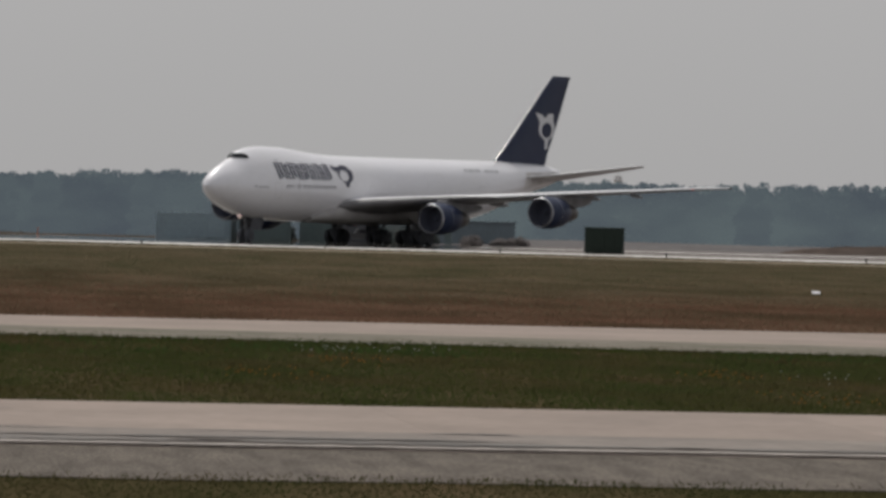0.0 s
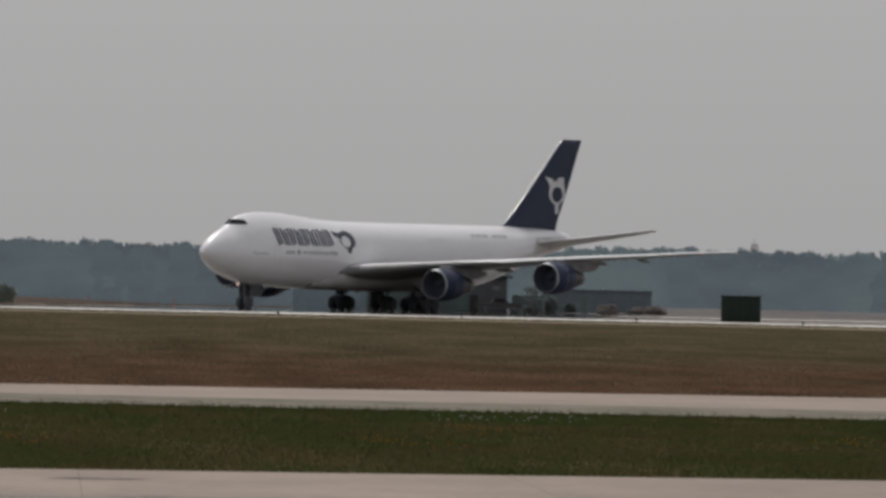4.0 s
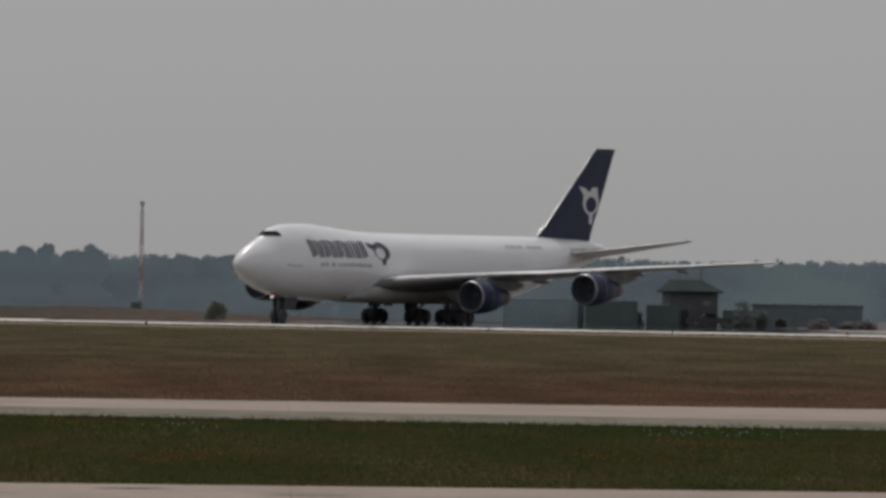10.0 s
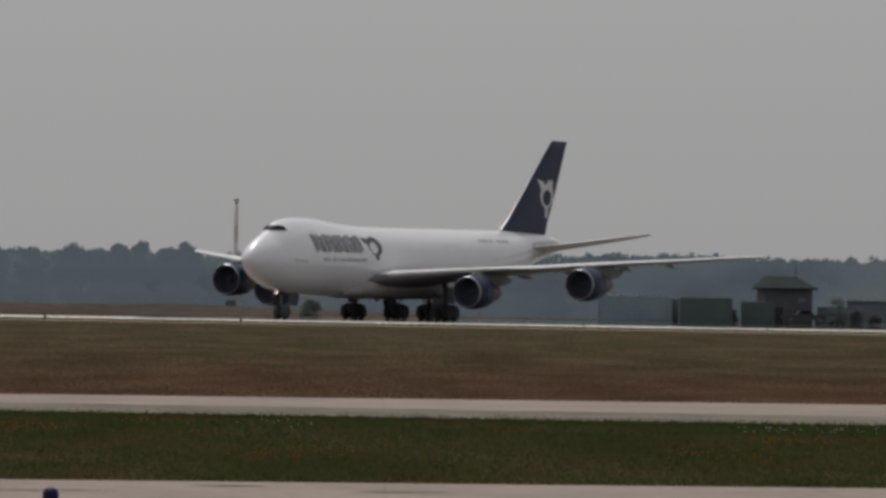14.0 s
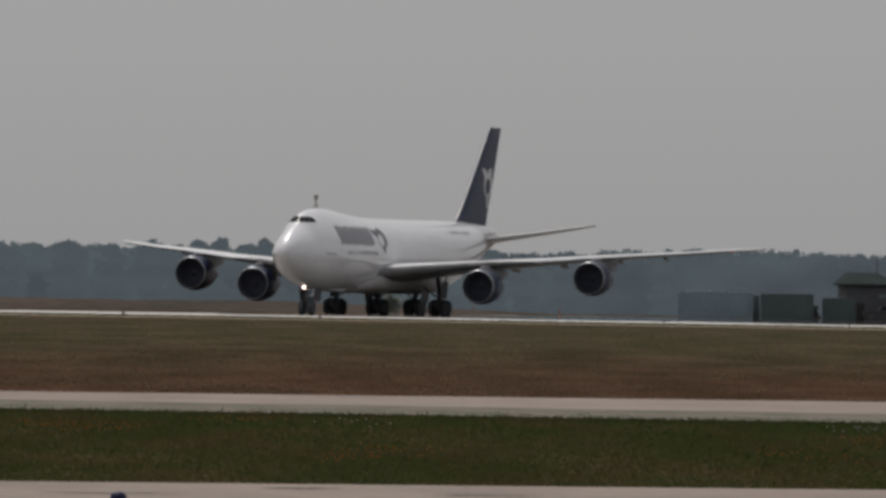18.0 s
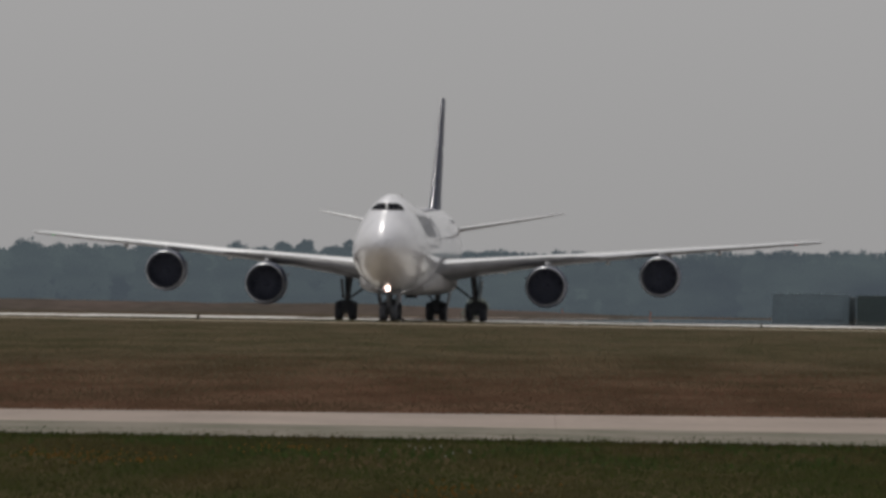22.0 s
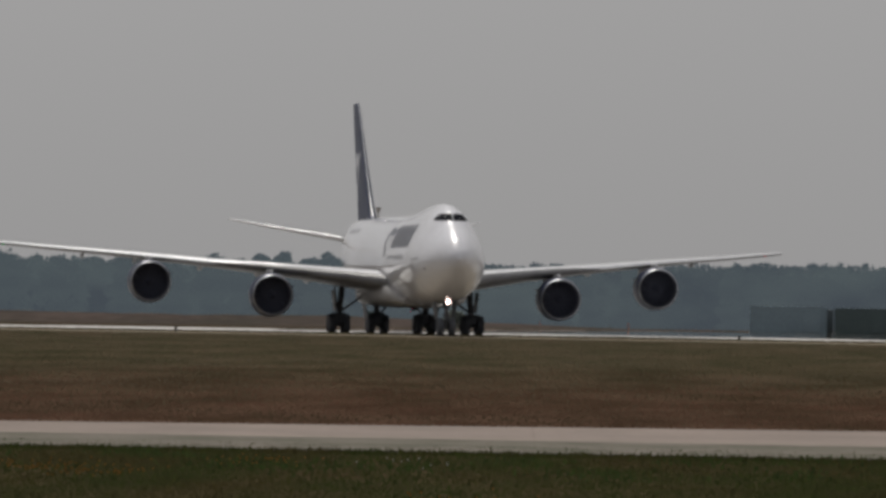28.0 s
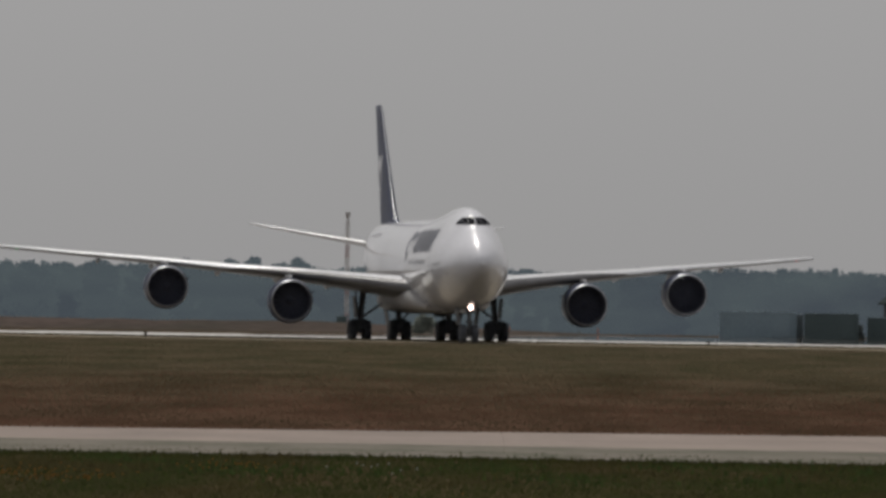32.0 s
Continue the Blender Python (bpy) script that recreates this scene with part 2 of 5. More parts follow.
# LEAF, SHRUB and DRY_LEAF are paled to carry distance haze
LEAF = material("shrub_leaves", (0.25, 0.275, 0.25), 0.9, thin=0.5, colour2=(0.27, 0.295, 0.265), scale=0.6, spec=0.0, vary=0.06, island=True)
# patchy haze tone, painted into the woods' emission
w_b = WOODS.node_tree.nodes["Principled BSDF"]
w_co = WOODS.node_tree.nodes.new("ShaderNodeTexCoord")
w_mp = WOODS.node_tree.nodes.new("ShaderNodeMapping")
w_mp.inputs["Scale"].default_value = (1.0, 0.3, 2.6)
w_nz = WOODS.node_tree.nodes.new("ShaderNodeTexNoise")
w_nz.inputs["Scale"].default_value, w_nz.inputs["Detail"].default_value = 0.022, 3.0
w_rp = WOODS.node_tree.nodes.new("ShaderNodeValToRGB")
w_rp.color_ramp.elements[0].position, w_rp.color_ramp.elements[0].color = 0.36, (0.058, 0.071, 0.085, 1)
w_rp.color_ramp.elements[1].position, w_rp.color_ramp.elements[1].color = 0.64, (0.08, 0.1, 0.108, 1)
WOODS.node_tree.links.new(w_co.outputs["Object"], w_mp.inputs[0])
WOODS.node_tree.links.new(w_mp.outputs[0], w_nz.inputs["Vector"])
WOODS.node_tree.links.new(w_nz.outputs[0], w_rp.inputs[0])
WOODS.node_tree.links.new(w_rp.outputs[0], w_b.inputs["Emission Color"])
SHRUB = material("dark_shrub_leaves", (0.17, 0.195, 0.2), 0.9, thin=0.5, colour2=(0.19, 0.215, 0.215), scale=0.6, spec=0.0, vary=0.06, island=True)
DRY_LEAF = material("brown_shrub_leaves", (0.22, 0.205, 0.205), 0.9, thin=0.5, colour2=(0.24, 0.22, 0.218), scale=0.6, spec=0.0, vary=0.06, island=True)
BARK = material("bark", (0.16, 0.15, 0.14), 0.9, colour2=(0.2, 0.185, 0.175), scale=1.0)
SHED_GREEN = material("green_shed_sheet", (0.012, 0.02, 0.016), 0.7, spec=0.2, colour2=(0.016, 0.024, 0.019), scale=0.5, fine=0.1)
ROOF_GREEN = material("green_roof_sheet", (0.03, 0.045, 0.046), 0.9, spec=0.15, colour2=(0.022, 0.033, 0.03), scale=0.4, fine=0.08)
# hut and container colours are paled and blued to carry the haze
HUT_WALL = material("brown_hut_wall", (0.108, 0.112, 0.125), 0.85, colour2=(0.09, 0.094, 0.105), scale=0.5, fine=0.1)
BOX_GREY = material("blue_grey_container", (0.29, 0.375, 0.43), 0.75, colour2=(0.26, 0.335, 0.385), scale=0.4, fine=0.1, spec=0.2)
HAZY_WALL = material("pale_blue_grey_wall", (0.185, 0.225, 0.255), 0.8, colour2=(0.16, 0.195, 0.22), scale=0.4, fine=0.1, spec=0.1)
BOX_PALE = material("pale_grey_panel", (0.2, 0.228, 0.24), 0.7, spec=0.2, colour2=(0.175, 0.2, 0.21), scale=0.5)
BOX_DARK = material("dark_green_container", (0.105, 0.142, 0.148), 0.75, colour2=(0.115, 0.15, 0.155), scale=0.4, fine=0.1, spec=0.2)
MAST_RED = material("faded_red_mast", (0.5, 0.36, 0.34), 0.7, colour2=(0.42, 0.3, 0.29), scale=0.8)
MAST_WHITE = material("mast_white", (0.68, 0.65, 0.64), 0.6, colour2=(0.58, 0.55, 0.54), scale=0.8)
FAR_STEEL = material("pale_grey_steel", (0.5, 0.47, 0.46), 0.7, colour2=(0.44, 0.41, 0.4), scale=0.8)
BLUE_LENS = material("blue_light_cover", (0.01, 0.011, 0.05), 0.5, spec=0.2)
DARK_METAL = material("dark_metal", (0.04, 0.04, 0.042), 0.6, 0.3)
ORANGE = material("orange_paint", (0.5, 0.12, 0.03), 0.6)
TRUCK_DARK = material("dark_vehicle_paint", (0.02, 0.022, 0.026), 0.35, coat=0.3)

GROUND = bpy.data.materials.new("airfield_turf")
GROUND.use_nodes = True
gn, gl = GROUND.node_tree.nodes, GROUND.node_tree.links
gb = gn["Principled BSDF"]
gb.inputs["Roughness"].default_value = 0.95
gb.inputs["Specular IOR Level"].default_value = 0.0
g_tc = gn.new("ShaderNodeTexCoord")
g_map = gn.new("ShaderNodeMapping")
g_map.inputs["Scale"].default_value = (5.0, 1, 1)
gl.new(g_tc.outputs["Object"], g_map.inputs[0])
g_big = gn.new("ShaderNodeTexNoise")
g_big.inputs["Scale"].default_value, g_big.inputs["Detail"].default_value = 0.05, 5
gl.new(g_map.outputs[0], g_big.inputs["Vector"])
g_ramp = gn.new("ShaderNodeValToRGB")
g_ramp.color_ramp.elements[0].position, g_ramp.color_ramp.elements[0].color = 0.4, (0.026, 0.025, 0.013, 1)
g_ramp.color_ramp.elements[1].position, g_ramp.color_ramp.elements[1].color = 0.6, (0.104, 0.070, 0.048, 1)
gl.new(g_big.outputs[0], g_ramp.inputs[0])
g_fine = gn.new("ShaderNodeTexNoise")
g_fine.inputs["Scale"].default_value, g_fine.inputs["Detail"].default_value = 0.2, 4
gl.new(g_map.outputs[0], g_fine.inputs["Vector"])
g_mul = gn.new("ShaderNodeMixRGB")
g_mul.blend_type, g_mul.inputs[0].default_value = "OVERLAY", 0.3
gl.new(g_ramp.outputs[0], g_mul.inputs[1])
gl.new(g_fine.outputs[0], g_mul.inputs[2])
# mown strips: green between the taxiways, reddish stubble beyond, olive turf before the apron, brown field behind
g_xyz = gn.new("ShaderNodeSeparateXYZ")
gl.new(g_tc.outputs["Object"], g_xyz.inputs[0])
g_wob = gn.new("ShaderNodeMath")
g_wob.operation = "MULTIPLY_ADD"
g_wob.inputs[1].default_value = 0.12
gl.new(g_big.outputs[0], g_wob.inputs[0])
g_far = gn.new("ShaderNodeMapRange")
g_far.inputs[1].default_value, g_far.inputs[2].default_value = 0.0, 1000.0
gl.new(g_xyz.outputs["Y"], g_far.inputs[0])
gl.new(g_far.outputs[0], g_wob.inputs[2])
g_band = gn.new("ShaderNodeValToRGB")
els = g_band.color_ramp.elements
els[0].position, els[0].color = 0.0, (0.07, 0.046, 0.025, 1)
els[1].position, els[1].color = 1.0, (0.066, 0.054, 0.046, 1)
for at, c in ((0.085, (0.07, 0.046, 0.025, 1)), (0.105, (0.058, 0.05, 0.022, 1)), (0.155, (0.040, 0.039, 0.017, 1)), (0.2, (0.040, 0.039, 0.017, 1)), (0.235, (0.078, 0.039, 0.029, 1)), (0.29, (0.070, 0.038, 0.025, 1)), (0.34, (0.061, 0.047, 0.028, 1)), (0.4, (0.067, 0.062, 0.035, 1)), (0.55, (0.072, 0.067, 0.041, 1)), (0.7, (0.07, 0.062, 0.044, 1))):
    e = els.new(at)
    e.color = c
gl.new(g_wob.outputs[0], g_band.inputs[0])
g_last = gn.new("ShaderNodeMixRGB")
g_last.inputs[0].default_value = 0.5
gl.new(g_mul.outputs[0], g_last.inputs[1])
gl.new(g_band.outputs[0], g_last.inputs[2])
gl.new(g_last.outputs[0], gb.inputs["Base Color"])


# ---- mesh helpers ----
def mesh(name, verts, faces, smooth=False):
    me = bpy.data.meshes.new(name)
    me.from_pydata([tuple(v) for v in verts], [], [tuple(f) for f in faces])
    if smooth:
        me.polygons.foreach_set("use_smooth", [True] * len(me.polygons))
    me.update()
    return me


def tri_mesh(name, v, n):
    """A mesh of n-cornered loose faces from an array of their corners."""
    v = np.asarray(v, dtype=np.float32).reshape(-1, 3)
    me = bpy.data.meshes.new(name)
    k = len(v) // n
    me.vertices.add(len(v))
    me.vertices.foreach_set("co", v.ravel())
    me.loops.add(len(v))
    me.loops.foreach_set("vertex_index", np.arange(len(v), dtype=np.int32))
    me.polygons.add(k)
    me.polygons.foreach_set("loop_start", np.arange(0, len(v), n, dtype=np.int32))
    me.update(calc_edges=True)
    return me


def part(name, me, mat, parent=None, label="", m=None):
    if isinstance(me, bmesh.types.BMesh):
        bm, me = me, bpy.data.meshes.new(name)
        bm.to_mesh(me)
        bm.free()
    if not me.materials:
        me.materials.append(mat)
    ob = new(name, me)
    if parent:
        ob.parent = parent
    if m is not None:
        ob.matrix_basis = m
    if label:
        ob["label"] = label
    return ob


def root(name, label, category, m=None, group=""):
    ob = new(name)
    ob.empty_display_size = 0.5
    tagged(ob, label, category, group)
    if m is not None:
        ob.matrix_basis = m
    return ob


def rings(name, loops, cap0=True, cap1=True, smooth=True, closed=True):
    """A skin over equal loops of points."""
    n = len(loops[0])
    v = [p for lp in loops for p in lp]
    f = []
    for i in range(len(loops) - 1):
        for j in range(n if closed else n - 1):
            k = (j + 1) % n
            f.append((i * n + j, i * n + k, (i + 1) * n + k, (i + 1) * n + j))
    # caps have corners of their own, so that the sides stay evenly shaded
    if cap0:
        f.append(tuple(range(len(v), len(v) + n))[::-1])
        v = v + list(loops[0])
    if cap1:
        f.append(tuple(range(len(v), len(v) + n)))
        v = v + list(loops[-1])
    return mesh(name, v, f, smooth)


def lathe(name, prof, n=28, axis="y", smooth=True, cap0=False, cap1=False):
    """Profile of (along, radius) turned about an axis."""
    loops = []
    for s, r in prof:
        lp = []
        for j in range(n):
            a = 2 * math.pi * j / n
            c, d = r * math.cos(a), r * math.sin(a)
            lp.append({"y": (c, s, d), "x": (s, c, d), "z": (c, d, s)}[axis])
        loops.append(lp)
    return rings(name, loops, cap0, cap1, smooth)


def rod(name, a, b, r0, r1=None, n=8):
    a, b = Vector(a), Vector(b)
    q = (b - a).to_track_quat("Z", "Y")
    r1 = r0 if r1 is None else r1
    loops = [[a + (b - a) * t + q @ Vector((r * math.cos(2 * math.pi * j / n), r * math.sin(2 * math.pi * j / n), 0)) for j in range(n)] for t, r in ((0, r0), (1, r1))]
    return rings(name, loops)


def box(name, x, y, z, bevel=0.03, at=(0, 0, 0)):
    bm = bmesh.new()
    bmesh.ops.create_cube(bm, size=1, matrix=Matrix.Translation(at) @ Matrix.Diagonal((x, y, z, 1)))
    if bevel:
        bmesh.ops.bevel(bm, geom=bm.edges[:], offset=bevel, segments=2, affect="EDGES", profile=0.5)
    me = bpy.data.meshes.new(name)
    bm.to_mesh(me)
    bm.free()
    return me


def join(name, meshes):
    bm = bmesh.new()
    for me in meshes:
        bm.from_mesh(me)
    out = bpy.data.meshes.new(name)
    bm.to_mesh(out)
    bm.free()
    for me in meshes:
        bpy.data.meshes.remove(me)
    return out


def spline(t, xs, ys):
    """Smooth value at t through the points."""
    xs, ys = np.asarray(xs, float), np.asarray(ys, float)
    h = np.diff(xs)
    d = np.diff(ys) / h
    g = np.concatenate(([d[0]], np.where(d[:-1] * d[1:] > 0, 2 * d[:-1] * d[1:] / np.where(d[:-1] + d[1:] == 0, 1, d[:-1] + d[1:]), 0), [d[-1]]))
    i = int(min(max(np.searchsorted(xs, t) - 1, 0), len(h) - 1))
    s = min(max((t - xs[i]) / h[i], 0), 1)
    return float((1 + 2 * s) * (1 - s) ** 2 * ys[i] + s * (1 - s) ** 2 * h[i] * g[i] + s * s * (3 - 2 * s) * ys[i + 1] + s * s * (s - 1) * h[i] * g[i + 1])


def place(bearing, dist, z=0.0):
    b = radians(bearing)
    return Vector((-dist * math.sin(b), dist * math.cos(b), z))


def ground_z(y):
    """The turf falls away gently beyond the apron's near edge, and more steeply towards the woods."""
    return -0.002 * min(max(y - 640.0, 0.0), 260.0) - 0.006 * min(max(y - 950.0, 0.0), 1000.0)


# ---- ground and pavements ----
def build_ground():
    ys = [-300, -60, 0, 40, 60, 70, 75, 80, 90, 100, 125, 150, 165, 180, 200, 240, 300, 380, 460, 540, 600, 640, 660, 680, 700, 740, 780, 820, 860, 900, 950, 1100, 1400, 1900, 2600, 4800]
    xs = [-4000, -1500, -600, -300, -150, -80, -40, -20, 0, 20, 40, 60, 90, 150, 250, 400, 700, 1600, 4000]
    v = [(x, y, ground_z(y)) for y in ys for x in xs]
    n = len(xs)
    f = [(j * n + i, j * n + i + 1, (j + 1) * n + i + 1, (j + 1) * n + i) for j in range(len(ys) - 1) for i in range(n - 1)]
    tagged(part("ground", mesh("ground", v, f), GROUND), "mown brown and green airfield turf", "ground", kind="structure")


build_ground()

NEAR_EDGE = lambda x: 71.0 + 0.14 * x          # grass to shoulder
SHOULDER = lambda x: 80.4 + 0.15 * x           # shoulder to concrete
NEAR_FAR = lambda x: 98.7 + 0.183 * x          # concrete to grass
FAR_NEAR = lambda x: 150.3 - 0.087 * x
FAR_FAR = lambda x: 177.0 + 0.179 * x
APRON_NEAR = lambda x: 588.0 - 0.45 * np.clip(x, -60.0, 80.0)
APRON_SHOULDER = lambda x: 556.0 - 0.45 * np.clip(x, -60.0, 80.0)


def strip(name, x0, x1, lo, hi, z0, z1, nx, mat, parent, zf=None, ny=1, wobble=0.0):
    """A slab between two edges across the view, with upright sides."""
    top = []
    xs = [x0 + (x1 - x0) * i / nx for i in range(nx + 1)]
    for j in range(ny + 1):
        for x in xs:
            a, b = lo(x), hi(x)
            y = a + (b - a) * j / ny
            if wobble and j in (0, ny):
                y += wobble * noise.noise((x * 0.35, j * 7.0, y * 0.01)) + 0.4 * wobble * noise.noise((x * 1.7, j * 7.0, 3.0))
            top.append((x, y, z1 + (zf(y) if zf else 0)))
    n = nx + 1
    v = top + [(x, y, z - (z1 - z0)) for x, y, z in top]
    k = len(top)
    f = [(j * n + i, j * n + i + 1, (j + 1) * n + i + 1, (j + 1) * n + i) for j in range(ny) for i in range(nx)]
    f += [(k + i, k + i + 1, i + 1, i) for i in range(nx)]
    return part(name, mesh(name, v, f), mat, parent)


def build_pavements():
    near = tagged(strip("taxiway_near", -160, 260, SHOULDER, NEAR_FAR, -0.1, 0.018, 84, SEALANT, None, wobble=0.15), "pale pinkish concrete taxiway with sealed joints", "taxiway", kind="structure")
    tagged(strip("shoulder", -160, 260, NEAR_EDGE, lambda x: SHOULDER(x) - 0.02, -0.1, 0.012, 160, ASPHALT, None, wobble=0.5), "grey weathered asphalt shoulder beside the taxiway", "pavement", kind="structure")
    strip("edge_line", -60, 90, lambda x: SHOULDER(x) + 0.15, lambda x: SHOULDER(x) + 0.6, 0.03, 0.048, 200, LINE, near, None, 1, 0.22)
    far = tagged(strip("taxiway_far", -300, 500, FAR_NEAR, FAR_FAR, -0.1, 0.018, 160, SEALANT, None, wobble=0.25), "pale concrete taxiway crossing the turf", "taxiway", kind="structure")
    tagged(strip("shoulder_far", -300, 500, lambda x: FAR_NEAR(x) - 0.05, lambda x: FAR_NEAR(x) + 11.0, -0.1, 0.045, 160, DUSTY, None, wobble=0.3), "dusty grey shoulder along the far taxiway", "pavement", kind="structure")
    # dark tyre and water stains, long and thin along the taxiway
    rs = random.Random(5)
    for x0, w, off, d in ((-10, 7, 1.8, 0.8), (-4.5, 5.5, 1.9, 1.3), (-1, 5, 1.6, 1.2), (3, 7, 1.7, 1.0), (9, 6, 1.6, 0.8), (14, 9, 1.8, 0.8), (-7, 9, 3.2, 0.4), (1, 7, 3.0, 0.5), (-6, 1.6, 5.7, 0.3), (-3.4, 0.9, 5.8, 0.35), (-2, 2.2, 5.62, 0.14), (0.8, 1.3, 5.66, 0.2), (3.2, 2.6, 5.7, 0.15), (6.5, 1.2, 5.8, 0.35), (-5, 2, 12.6, 0.3), (0, 1.5, 13.4, 0.35), (-2.2, 1.1, 15.6, 0.4)):
        n = 24
        loops = []
        for i in range(n + 1):
            x = x0 + w * i / n
            half = 0.5 * d * math.sin(math.pi * i / n) ** 0.6 * (0.6 + 0.8 * rs.random())
            y = SHOULDER(x) + off
            loops.append([(x, y - half, 0.051), (x, y + half, 0.051)])
        part("stain", rings("stain", loops, False, False, False, False), STAIN, near)
    for parent, lo, hi, x0, x1, step, ny in ((near, SHOULDER, NEAR_FAR, -30, 60, 6.1, 3), (far, lambda x: FAR_NEAR(x) + 11.0, FAR_FAR, -60, 90, 7.6, 3)):
        x = x0
        while x < x1:
            for j in range(ny):
                a0, a1 = lo(x), hi(x)
                b0, b1 = lo(x + step), hi(x + step)
                g = 0.003
                q = [(x + g, a0 + (a1 - a0) * j / ny + g), (x + step - g, b0 + (b1 - b0) * j / ny + g), (x + step - g, b0 + (b1 - b0) * (j + 1) / ny - g), (x + g, a0 + (a1 - a0) * (j + 1) / ny - g)]
                if j == 0:
                    q[0], q[1] = (q[0][0], q[0][1] + 0.3), (q[1][0], q[1][1] + 0.3)
                if j == ny - 1:
                    q[2], q[3] = (q[2][0], q[2][1] - 0.35), (q[3][0], q[3][1] - 0.35)
                v = [(px, py, 0.0) for px, py in q] + [(px, py, 0.036) for px, py in q]
                f = [(4, 5, 6, 7), (0, 1, 5, 4), (1, 2, 6, 5), (2, 3, 7, 6), (3, 0, 4, 7)]
                part("concrete_slab", mesh("slab", v, f), CONCRETE_GREY if j == 0 and parent is near else CONCRETE, parent)
            x += step
    # the apron on which the airplane turns: wide on the right, a narrow strip on the left
    far_edge = lambda x: 680.0 + 178.0 / (1.0 + math.exp(-(x + 6.0) / 9.0)) + max(0.0, x) * 0.05
    apron = tagged(strip("apron", -700, 900, APRON_NEAR, far_edge, -0.1, 0.02, 320, SEALANT, None, ground_z, 24, 0.5), "bright sunlit concrete apron far across the turf", "apron", kind="structure")
    # added paved strip under the nose; its pale tan throws light upwards
    tagged(strip("apron_shoulder", -700, 900, APRON_SHOULDER, lambda x: APRON_NEAR(x) - 0.7, -0.1, 0.02, 320, BOUNCE_TAN, None, None, 3, 0.6), "added tan shoulder before the apron, pale to bounce light", "pavement", kind="structure")
    x = -70.0
    while x < 130:
        y = APRON_NEAR(x) + 0.6
        while y < min(far_edge(x), far_edge(x + 10)) - 15:
            k = APRON_NEAR(x + 10) - APRON_NEAR(x)
            q = [(x + 0.03, y + 0.03), (x + 9.97, y + k + 0.03), (x + 9.97, y + k + 14.97), (x + 0.03, y + 14.97)]
            v = [(px, py, ground_z(py)) for px, py in q] + [(px, py, ground_z(py) + 0.04) for px, py in q]
            part("concrete_slab", mesh("slab", v, [(4, 5, 6, 7), (0, 1, 5, 4), (1, 2, 6, 5), (2, 3, 7, 6), (3, 0, 4, 7)]), BRIGHT if y < APRON_NEAR(x) + 38 or (x > 58 and 712 < y < 745) or x < -24 else HAZY_CONCRETE if x > 0.083 * y - 4.0 else APRON, apron)
            y += 15.0
        x += 10.0


build_pavements()


def build_bank():
    """A low bare earth bank behind the apron, ending on the right."""
    loops = []
    for i in range(141):
        x = -330 + 2.5 * i
        fade = min(1.0, max(0.0, (26.0 - x) / 44.0))
        h = (1.3 + 0.25 * noise.noise((x * 0.04, 1, 0)) + 0.14 * noise.noise((x * 0.23, 5, 0))) * fade - 0.12 * (1.0 - fade)
        z = ground_z(890)
        y = 866 + 5 * noise.noise((x * 0.02, 9, 0))
        loops.append([(x, y - 14, z - 0.1), (x, y - 6, z + 0.45 * h), (x, y, z + 0.9 * h), (x, y + 6, z + h), (x, y + 16, z + 0.9 * h), (x, y + 40, z - 0.1)])
    tagged(part("earth_bank", rings("earth_bank", loops, False, False, True, False), BANK), "low bank of bare reddish brown earth", "earth bank", kind="structure")
    # added rise in the grey of the haze behind the right-hand apron, and a darker heap on it
    loops = []
    for i in range(81):
        x = 60 + 2.5 * i
        h = (0.95 + 0.12 * noise.noise((x * 0.05, 2, 0)) + 0.06 * noise.noise((x * 0.3, 6, 0))) * min(1.0, max(0.0, (x - 62.0) / 16.0)) - 0.05
        z = ground_z(905)
        y = 895 + 4 * noise.noise((x * 0.03, 4, 0))
        loops.append([(x, y - 20, z - 0.1), (x, y - 8, z + 0.5 * h), (x, y, z + 0.9 * h), (x, y + 7, z + h), (x, y + 16, z + 0.9 * h), (x, y + 40, z - 0.1)])
    tagged(part("dusty_rise", rings("dusty_rise", loops, False, False, True, False), HAZE_EARTH), "low added rise in haze grey behind the apron", "earth bank", kind="structure")
    loops = []
    for i in range(25):
        u = i / 24
        x = 108 + 26 * u
        h = 1.15 * math.sin(math.pi * u) ** 0.7 * (1.0 + 0.15 * noise.noise((x * 0.4, 3, 0))) + 0.02
        w = 3.0 * math.sin(math.pi * u) ** 0.5 + 0.1
        z = ground_z(868)
        loops.append([(x, 868 - w, z - 0.05), (x, 868 - 0.6 * w, z + 0.6 * h), (x, 868, z + h), (x, 868 + 0.6 * w, z + 0.6 * h), (x, 868 + w, z - 0.05)])
    tagged(part("earth_heap", rings("earth_heap", loops, False, False, True, False), BANK), "long low heap of dark brown earth", "earth heap", kind="structure")


build_bank()

# ---- the airplane: local x to port, y aft from the nose, z up from the ground ----
ST = (0.0, 0.25, 0.8, 1.6, 2.8, 4.3, 6.0, 8.0, 10.0, 13.0, 16.0, 19.0, 22.0, 25.0, 30.0, 46.0, 50.0, 54.0, 58.0, 62.0, 66.0, 69.6, 72.0)
TOP = (5.95, 6.46, 7.0, 7.57, 8.19, 8.86, 9.8, 10.22, 10.36, 10.35, 10.16, 9.93, 9.75, 9.67, 9.65, 9.7, 9.72, 9.73, 9.74, 9.69, 9.59, 9.4, 9.05)
BOT = (5.95, 5.45, 4.95, 4.45, 3.9, 3.4, 2.98, 2.68, 2.5, 2.38, 2.32, 2.3, 2.3, 2.3, 2.3, 2.34, 2.66, 3.34, 4.34, 5.34, 6.3, 7.05, 7.65)
